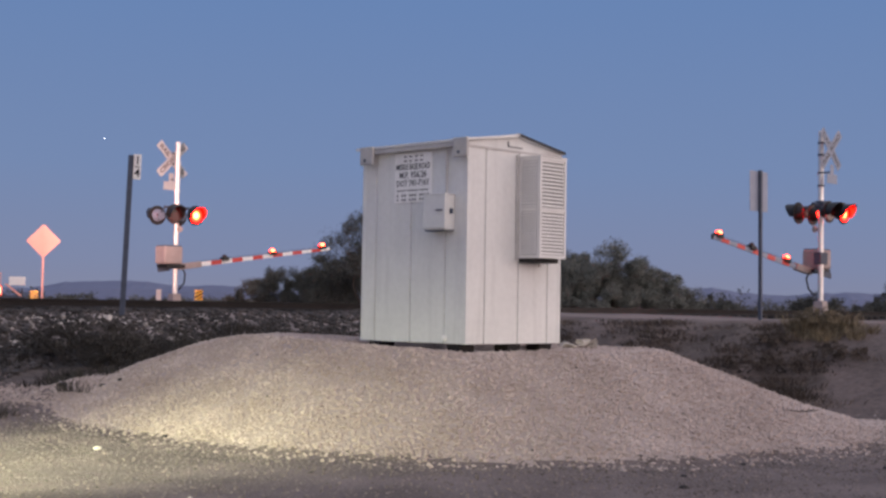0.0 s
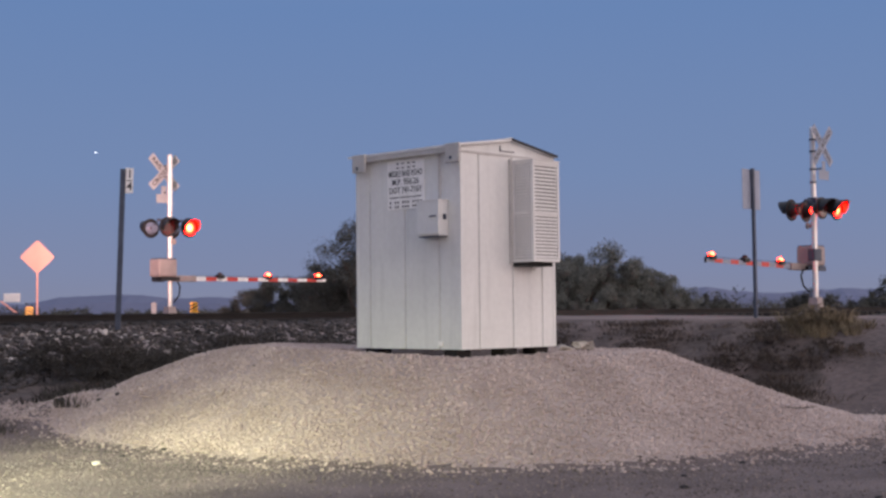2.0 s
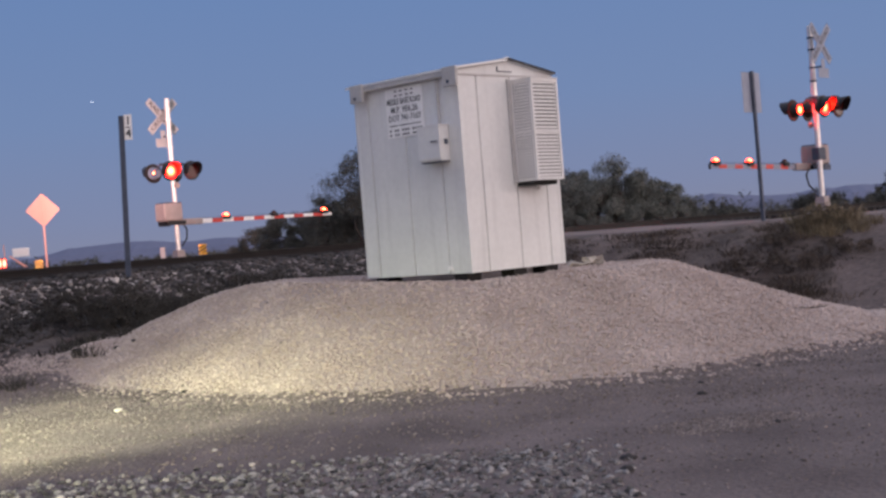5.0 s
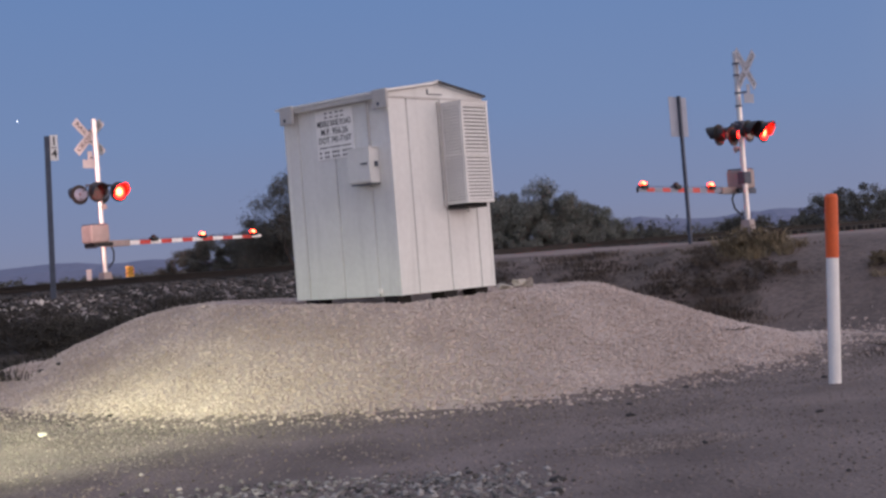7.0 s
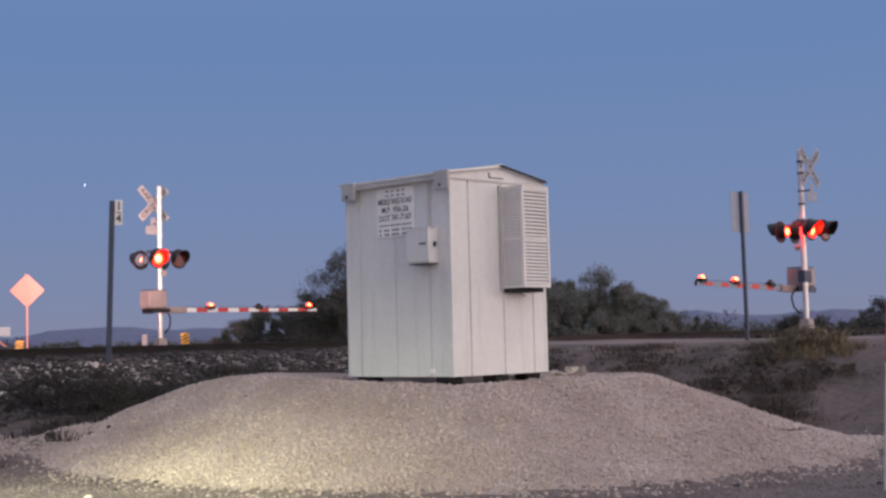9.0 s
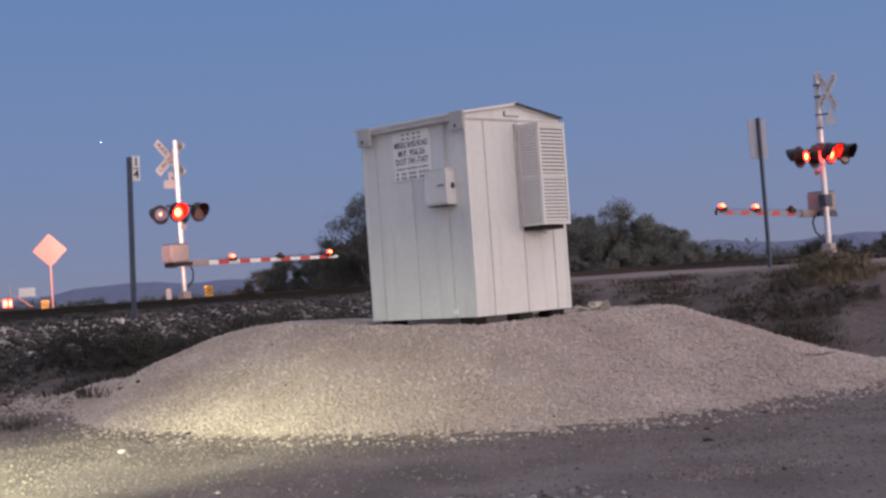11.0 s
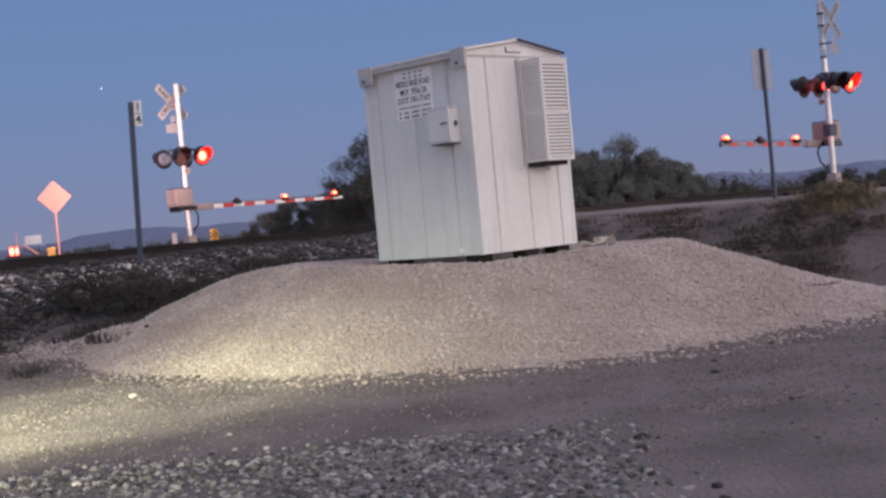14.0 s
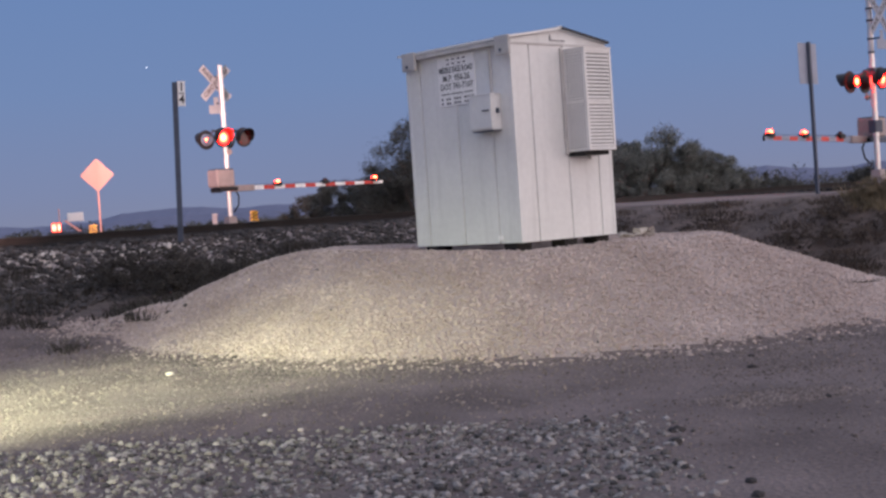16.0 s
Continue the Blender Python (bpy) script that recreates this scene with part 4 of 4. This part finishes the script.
def single_stones():
    """The odd dark clods and pale cobbles that stand out on the ground, each a thing of its own."""
    rng = random.Random(8)
    spots = [(1.04, 8.56, 0.042), (0.98, 8.16, 0.045), (1.21, 6.98, 0.032), (1.18, 6.64, 0.036), (3.47, 10.78, 0.028), (2.07, 11.54, 0.035), (2.19, 12.23, 0.026), (2.25, 9.64, 0.024), (-5.3, 18.3, 0.05), (-4.9, 17.6, 0.06), (-4.3, 17.3, 0.045), (-4.05, 17.2, 0.035), (-2.95, 14.6, 0.032), (-3.3, 14.2, 0.025),
             (-3.7, 14.9, 0.022), (-2.7, 14.3, 0.018), (-1.9, 14.9, 0.016), (-2.2, 16.2, 0.015), (-3.4, 16.1, 0.018), (-0.9, 13.3, 0.016), (0.9, 13.2, 0.018), (1.5, 15.1, 0.016), (4.2, 15.7, 0.022), (2.96, 13.3, 0.026), (2.76, 8.11, 0.018), (4.29, 13.1, 0.03), (0.3, 9.0, 0.03), (-0.2, 8.8, 0.035)]
    for x, y, s in spots:
        bm = bmesh.new()
        bmesh.ops.create_icosphere(bm, subdivisions=2, radius=1.0)
        o = rng.random() * 50
        for v in bm.verts:
            v.co *= 1 + 0.35 * noise.noise(v.co * 1.4 + Vector((o, 0, 0)))
            v.co = Vector((v.co.x * s * 1.25, v.co.y * s, v.co.z * s * 0.6))
        tagged(part("clod", bm, M["dark_stone"], m=pose(x, y, height(x, y) + s * 0.2, 0, 0, rng.random() * 360)), "dark clod of earth lying on the gravel", "clod", "dark clods")
    for x, y, s in ((-3.42, 13.6, 0.04), (-2.62, 8.75, 0.03), (-1.5, 9.6, 0.022), (-1.9, 10.4, 0.02)):
        bm = bmesh.new()
        bmesh.ops.create_icosphere(bm, subdivisions=2, radius=1.0)
        o = rng.random() * 50
        for v in bm.verts:
            v.co *= 1 + 0.3 * noise.noise(v.co * 1.4 + Vector((o, 0, 0)))
            v.co = Vector((v.co.x * s * 1.2, v.co.y * s, v.co.z * s * 0.65))
        tagged(part("cobble", bm, M["pale"], m=pose(x, y, height(x, y) + s * 0.3, 0, 0, rng.random() * 360)), "pale cobble lying on packed dirt", "stone", "pale cobbles")


single_stones()


def rubble_lump():
    bm = bmesh.new()
    rng = random.Random(4)
    for i in range(4):
        made = bmesh.ops.create_icosphere(bm, subdivisions=2, radius=0.075 + 0.03 * rng.random(), matrix=Matrix.Translation((rng.uniform(-0.2, 0.2), rng.uniform(-0.1, 0.1), 0.03 * i)))
        for v in made["verts"]:
            v.co += Vector((noise.noise(v.co * 13), noise.noise(v.co * 13 + Vector((3, 0, 0))), noise.noise(v.co * 13 + Vector((0, 5, 0))))) * 0.09
            v.co.z *= 0.6
    x, y = 1.78, 17.3
    tagged(part("concrete_rubble", bm, M["pale"], m=pose(x, y, height(x, y) + 0.02)), "pale lump of broken concrete on the mound", "rubble")


rubble_lump()


def fallen_branch(x, y, rz, size):
    rng = random.Random(int(x * 100))
    bm = bmesh.new()
    p = Vector((-0.35 * size, 0, 0.02))
    for i in range(6):
        q = p + Vector((0.13 * size, rng.uniform(-0.05, 0.05) * size, rng.uniform(-0.01, 0.03) * size))
        tube(p, q, 0.022 * size * (1 - i * 0.11), 0.022 * size * (0.88 - i * 0.11), n=7, bm=bm)
        for k in range(2):
            d = Vector((rng.uniform(-0.05, 0.18), rng.uniform(-0.16, 0.16), rng.uniform(0.0, 0.09))) * size
            tube(q, q + d, 0.008 * size, 0.003, n=5, bm=bm)
        p = q
    tagged(part("fallen_branch", bm, M["bark"], m=pose(x, y, height(x, y) + 0.015, 0, 0, rz)), "dark dry branch lying on the dirt", "branch", "dry branches")


fallen_branch(5.88, 15.3, 115, 0.75)
fallen_branch(4.1, 15.6, -20, 0.4)


# ---- vegetation ----
def leaf_cloud(rng, centres, count, size, flat=1.0):
    """Small leaf sprays, each a bent pair of triangles, strewn in loose clumps."""
    verts, faces = [], []
    for i in range(count):
        c, r = centres[rng.randrange(len(centres))]
        d = Vector((rng.gauss(0, 1), rng.gauss(0, 1), rng.gauss(0, 0.8)))
        p = Vector(c) + d.normalized() * r * rng.random() ** 0.45
        a = Vector((rng.uniform(-1, 1), rng.uniform(-1, 1), rng.uniform(-0.6, 0.9))).normalized()
        b = a.cross(Vector((rng.uniform(-1, 1), rng.uniform(-1, 1), rng.uniform(-1, 1)))).normalized()
        s = size * rng.uniform(0.6, 1.4)
        k = len(verts)
        verts += [p, p + a * s + b * s * 0.28, p + a * s * 1.9, p + a * s - b * s * 0.28]
        faces += [(k, k + 1, k + 2), (k, k + 2, k + 3)]
    return [tuple(v) for v in verts], faces


def tree(x, y, wide, tall, seed, label, leaves, size, leaf="leaf", low=0.1, name="desert_tree", group="desert trees"):
    rng = random.Random(seed)
    z = height(x, y)
    t = thing(name, pose(x, y, z), label, "tree" if name == "desert_tree" else "bush", group)
    bm = bmesh.new()
    centres = []
    stems = 4 + rng.randrange(3)
    for s in range(stems):
        ang = 2 * math.pi * (s + rng.random() * 0.6) / stems
        reach = wide * 0.5 * rng.uniform(0.35, 0.95)
        top = tall * rng.uniform(0.62, 0.95) * (1.05 - 0.45 * (reach / (wide * 0.5)) ** 2)
        root = 0.12 if tall > 1 else 0.012
        p = Vector((root * math.cos(ang), root * math.sin(ang), -0.1))
        end = Vector((reach * math.cos(ang), reach * math.sin(ang), top * 0.8))
        knots = [p]
        for k in range(1, 5):
            f = k / 4
            q = p.lerp(end, f) + Vector((rng.gauss(0, 0.1), rng.gauss(0, 0.1), 0.10 * tall * math.sin(f * math.pi))) * (1 if k < 4 else 0.3)
            girth = max(0.055 * tall / 3, 0.016)
            tube(knots[-1], q, girth * (1.15 - f), girth * (0.95 - f * 0.85), n=7, bm=bm)
            knots.append(q)
        for k in range(2, 5):
            for b in range(3):
                d = Vector((rng.gauss(0, 1), rng.gauss(0, 1), rng.uniform(-0.35, 0.8))).normalized() * tall * rng.uniform(0.12, 0.24)
                tip = knots[k] + d
                tip.z = max(tip.z, low * tall)
                tube(knots[k], tip, 0.014 * tall / 3, 0.004, n=5, bm=bm)
                centres.append((tuple(tip), tall * rng.uniform(0.09, 0.17)))
    for i in range(int(30 + wide * 14)):
        a = rng.random() * 2 * math.pi
        f = math.sqrt(rng.random())
        crest = tall * math.sqrt(max(0.05, 1 - 0.86 * f * f)) * (0.93 + 0.16 * noise.noise((math.cos(a) * f * 2.2, math.sin(a) * f * 2.2, seed)))
        r = wide * 0.5 * f
        up = rng.random() ** 0.6
        centres.append(((r * math.cos(a), r * math.sin(a), max(low * tall, crest * up)), tall * rng.uniform(0.05, 0.13)))
    part("trunk", bm, M["bark"], t)
    verts, faces = leaf_cloud(rng, centres, leaves, size)
    mesh = bpy.data.meshes.new("crown")
    mesh.from_pydata(verts, [], faces)
    mesh.materials.append(M[leaf])
    crown = new("crown", mesh)
    crown.parent = t
    return t


tree(-3.7, 47.0, 2.6, 2.2, 11, "grey-green mesquite tree behind the gate arm", 34000, 0.038, "leaf_far")
tree(-5.5, 50.0, 4.8, 2.0, 12, "low grey-green brush beyond the track", 60000, 0.038, "leaf_far")
tree(-2.5, 45.0, 4.0, 3.5, 13, "grey-green mesquite tree behind the signal hut", 34000, 0.038, "leaf_far")
tree(5.3, 47.0, 5.0, 2.85, 14, "broad grey-green palo verde tree beyond the road", 100000, 0.038)
tree(4.35, 47.4, 3.4, 2.6, 24, "rounded grey-green palo verde tree beyond the road", 50000, 0.038)
tree(7.8, 48.0, 2.4, 2.0, 15, "grey-green palo verde tree beyond the road", 18000, 0.038)
tree(3.6, 46.0, 2.6, 1.9, 21, "grey-green palo verde tree beyond the road", 24000, 0.038)
tree(4.6, 45.4, 2.6, 1.0, 23, "low grey-green brush at the road edge", 18000, 0.038)
tree(12.2, 62.0, 3.6, 1.25, 16, "low dark brush beyond the crossing", 9000, 0.06, "leaf_far")
tree(17.2, 62.0, 2.6, 1.5, 17, "low dark brush beyond the crossing", 8000, 0.06, "leaf_far")
tree(19.6, 60.0, 3.0, 1.2, 18, "low dark brush beyond the crossing", 7000, 0.06, "leaf_far")
tree(22.5, 62.0, 5.5, 2.4, 19, "dark green desert tree beyond the road", 20000, 0.06, "leaf_far")
tree(27.0, 66.0, 6.0, 2.4, 20, "dark green desert tree beyond the road", 18000, 0.06, "leaf_far")
tree(6.8, 48.5, 3.2, 2.7, 22, "grey-green palo verde tree beyond the road", 34000, 0.038)
for bx, by, bw, bt, seed in ((4.3, 20.9, 1.1, 0.34, 31), (5.4, 21.9, 1.2, 0.26, 32), (6.5, 22.8, 1.0, 0.22, 33), (3.4, 22.0, 1.0, 0.35, 34), (4.8, 21.4, 1.0, 0.32, 38), (5.35, 21.0, 1.1, 0.36, 39), (6.1, 20.8, 0.8, 0.26, 40)):
    tree(bx, by, bw, bt, seed, "low dry brown bush on the bank below the road", 2600, 0.022, "weed", 0.08, "dry_bush", "dry bushes")
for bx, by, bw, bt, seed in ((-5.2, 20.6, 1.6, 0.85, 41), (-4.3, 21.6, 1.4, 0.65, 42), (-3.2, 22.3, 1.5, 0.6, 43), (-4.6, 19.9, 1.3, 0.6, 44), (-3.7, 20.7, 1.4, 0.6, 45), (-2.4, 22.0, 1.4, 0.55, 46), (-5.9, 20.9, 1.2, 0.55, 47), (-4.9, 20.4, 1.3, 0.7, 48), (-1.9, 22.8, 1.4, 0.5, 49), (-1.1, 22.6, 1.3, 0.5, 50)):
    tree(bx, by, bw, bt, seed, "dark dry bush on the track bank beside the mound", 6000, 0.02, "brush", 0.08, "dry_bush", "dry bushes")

for bx, by, bw, bt, seed in ((6.2, 22.2, 0.85, 0.46, 61), (7.55, 19.7, 0.5, 0.22, 64)):
    tree(bx, by, bw, bt, seed, "straw-coloured dry bush on the road bank", 2600, 0.02, "grass", 0.08, "dry_bush", "dry bushes")



def far_scrub():
    """The low line of brush far behind the track, past counting."""
    rng = random.Random(77)
    verts, faces = [], []
    for i in range(170):
        u = rng.uniform(-0.42, 0.48)
        d = rng.uniform(95, 190)
        tall = rng.uniform(0.8, 2.4) * (0.6 if u < -0.1 else 1.0)
        wide = tall * rng.uniform(1.2, 2.6)
        x, y = u * d, d
        z = height(x, y)
        centres = [((x + rng.gauss(0, wide * 0.4), y + rng.gauss(0, wide * 0.3), z + tall * rng.uniform(0.15, 0.75)), tall * rng.uniform(0.2, 0.4)) for _ in range(9)]
        v, f = leaf_cloud(rng, centres, 260, 0.16)
        k = len(verts)
        verts += v
        faces += [tuple(a + k for a in one) for one in f]
    mesh = bpy.data.meshes.new("far_scrub")
    mesh.from_pydata(verts, [], faces)
    mesh.materials.append(M["leaf_far"])
    tagged(new("far_scrub", mesh), "low dark desert brush along the horizon", "brush", kind="stuff")


far_scrub()


def tufts(name, spots, mat, label, seed, blades, tall, spread):
    """Dry grass as single bent blades."""
    rng = random.Random(seed)
    verts, faces = [], []
    for x, y, k in spots:
        z = height(x, y) - 0.01
        for b in range(max(3, int(blades * k))):
            a, lean = rng.random() * 2 * math.pi, rng.uniform(0.2, 2.2)
            r = spread * k * math.sqrt(rng.random())
            px, py = x + r * math.cos(a), y + r * math.sin(a)
            h = tall * k * rng.uniform(0.45, 1.15)
            a += rng.gauss(0, 0.7)
            dx, dy = math.cos(a) * lean * h * 0.6, math.sin(a) * lean * h * 0.6
            w = 0.006 + 0.004 * rng.random()
            g = rng.random() * math.pi
            wx, wy = w * math.cos(g), w * math.sin(g)
            n = len(verts)
            verts += [(px - wx, py - wy, z), (px + wx, py + wy, z), (px + dx * 0.4 + wx * 0.7, py + dy * 0.4 + wy * 0.7, z + h * 0.6),
                      (px + dx * 0.4 - wx * 0.7, py + dy * 0.4 - wy * 0.7, z + h * 0.6), (px + dx, py + dy, z + h)]
            faces += [(n, n + 1, n + 2, n + 3), (n + 3, n + 2, n + 4)]
    mesh = bpy.data.meshes.new(name)
    mesh.from_pydata(verts, [], faces)
    mesh.materials.append(mat)
    return tagged(new(name, mesh), label, "grass", kind="stuff")


def grass():
    rng = random.Random(31)
    slope, bank = [], []
    while len(slope) < 720:
        x, y = rng.uniform(0.5, 12), rng.uniform(15, 31)
        n, m = across(x, y), along(x, y)
        if mound_radius(x, y) < 4.5 or m > -5.0 or n < 3 or m < -11.5:
            continue
        if apron(x, y) > 0.03 or (y < 19.5 and rng.random() < 0.7) or (x > 0.275 * y and rng.random() < 0.9):
            continue
        clump = noise.noise((x * 0.9, y * 0.9, 61))
        if clump < -0.12 and rng.random() < 0.8:
            continue
        slope.append((x, y, rng.uniform(0.35, 0.7) + 0.7 * max(0.0, clump)))
    tufts("dry_weeds", slope, M["weed"], "dark dry weeds covering the bank below the road", 41, 46, 0.14, 0.40)
    while len(bank) < 800:
        x, y = rng.uniform(-9, 0.5), rng.uniform(15, 27)
        n = across(x, y)
        if mound_radius(x, y) < 4.5 or n < 3.0 or n > (7.4 if x < -5.2 else 9.5):
            continue
        bank.append((x, y, rng.uniform(0.3, 0.8) * (1.3 if x > -4.6 else 0.8)))
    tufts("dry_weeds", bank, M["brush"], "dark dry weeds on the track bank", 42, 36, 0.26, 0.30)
    pale = [(6.15 + rng.gauss(0, 0.28), 22.1 + rng.gauss(0, 0.3), rng.uniform(0.5, 1.1)) for _ in range(20)]
    pale += [(6.5 + rng.gauss(0, 0.22), 21.9 + rng.gauss(0, 0.3), rng.uniform(0.4, 0.9)) for _ in range(10)]
    tufts("dry_grass", pale, M["grass"], "straw-coloured dry grass clumps on the road bank", 43, 80, 0.23, 0.20)
    low = [(7.5 + rng.gauss(0, 0.2), 19.7 + rng.gauss(0, 0.25), rng.uniform(0.5, 1.0)) for _ in range(8)]
    tufts("dry_grass", low, M["grass"], "straw-coloured dry grass clump low on the bank", 45, 60, 0.16, 0.18)
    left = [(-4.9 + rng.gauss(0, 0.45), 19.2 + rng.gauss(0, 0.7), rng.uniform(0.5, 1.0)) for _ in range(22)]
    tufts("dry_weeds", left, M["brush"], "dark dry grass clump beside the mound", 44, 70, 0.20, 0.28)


grass()


# ---- what moves: the gates come down, the lamps flash in turn ----
BEAT, FIRST = 1.2, 0.01


def turned_rows(place, starts_lit, axis):
    """Rows for a lens that turns its lit face out for half of each beat, in three quick steps."""
    def at(deg):
        turn = (0, 0, deg) if axis == "z" else (deg, 0, 0)
        return Matrix.Translation(place) @ pose(0, 0, 0, *turn)
    lit = starts_lit
    rows, t, f = [(0.0, at(0 if lit else 180))], FIRST, 1 / FPS
    deg = 0 if lit else 180
    k = 0
    while t < 15.8:
        if t > 3 * f:
            rows.append((round(t, 4), at(deg)))
            for i in (1, 2, 3):
                rows.append((round(t + i * f, 4), at(deg + 60 * i)))
        else:
            rows = [(0.0, at(deg)), (f, at(deg + 60)), (2 * f, at(deg + 120)), (3 * f, at(deg + 180))]
        deg += 180
        k += 1
        t = FIRST + k * BEAT / 2
    rows.append((16.0, at(deg)))
    return rows


def motions():
    drop = ((0.0, 7.6), (0.25, 5.7), (0.5, 3.8), (0.75, 1.9), (0.95, 0.55), (1.1, 0.05), (1.3, 0.0), (16.0, 0.0))
    for (sig, arm, pivot, moving, lights), rest in ((far_signal, 0.0), (near_signal, 1.3)):
        walk(arm, [(t, Matrix.Translation(pivot) @ pose(0, 0, 0, 0, -a - rest, 0)) for t, a in drop])
        for ob, place, key in moving:
            walk(ob, turned_rows(place, key == 0, "z"))
        for ob, place, key in lights:
            if key is None:
                ob.matrix_basis = Matrix.Translation(place)
            else:
                walk(ob, turned_rows(place, key == 0, "x"))


motions()
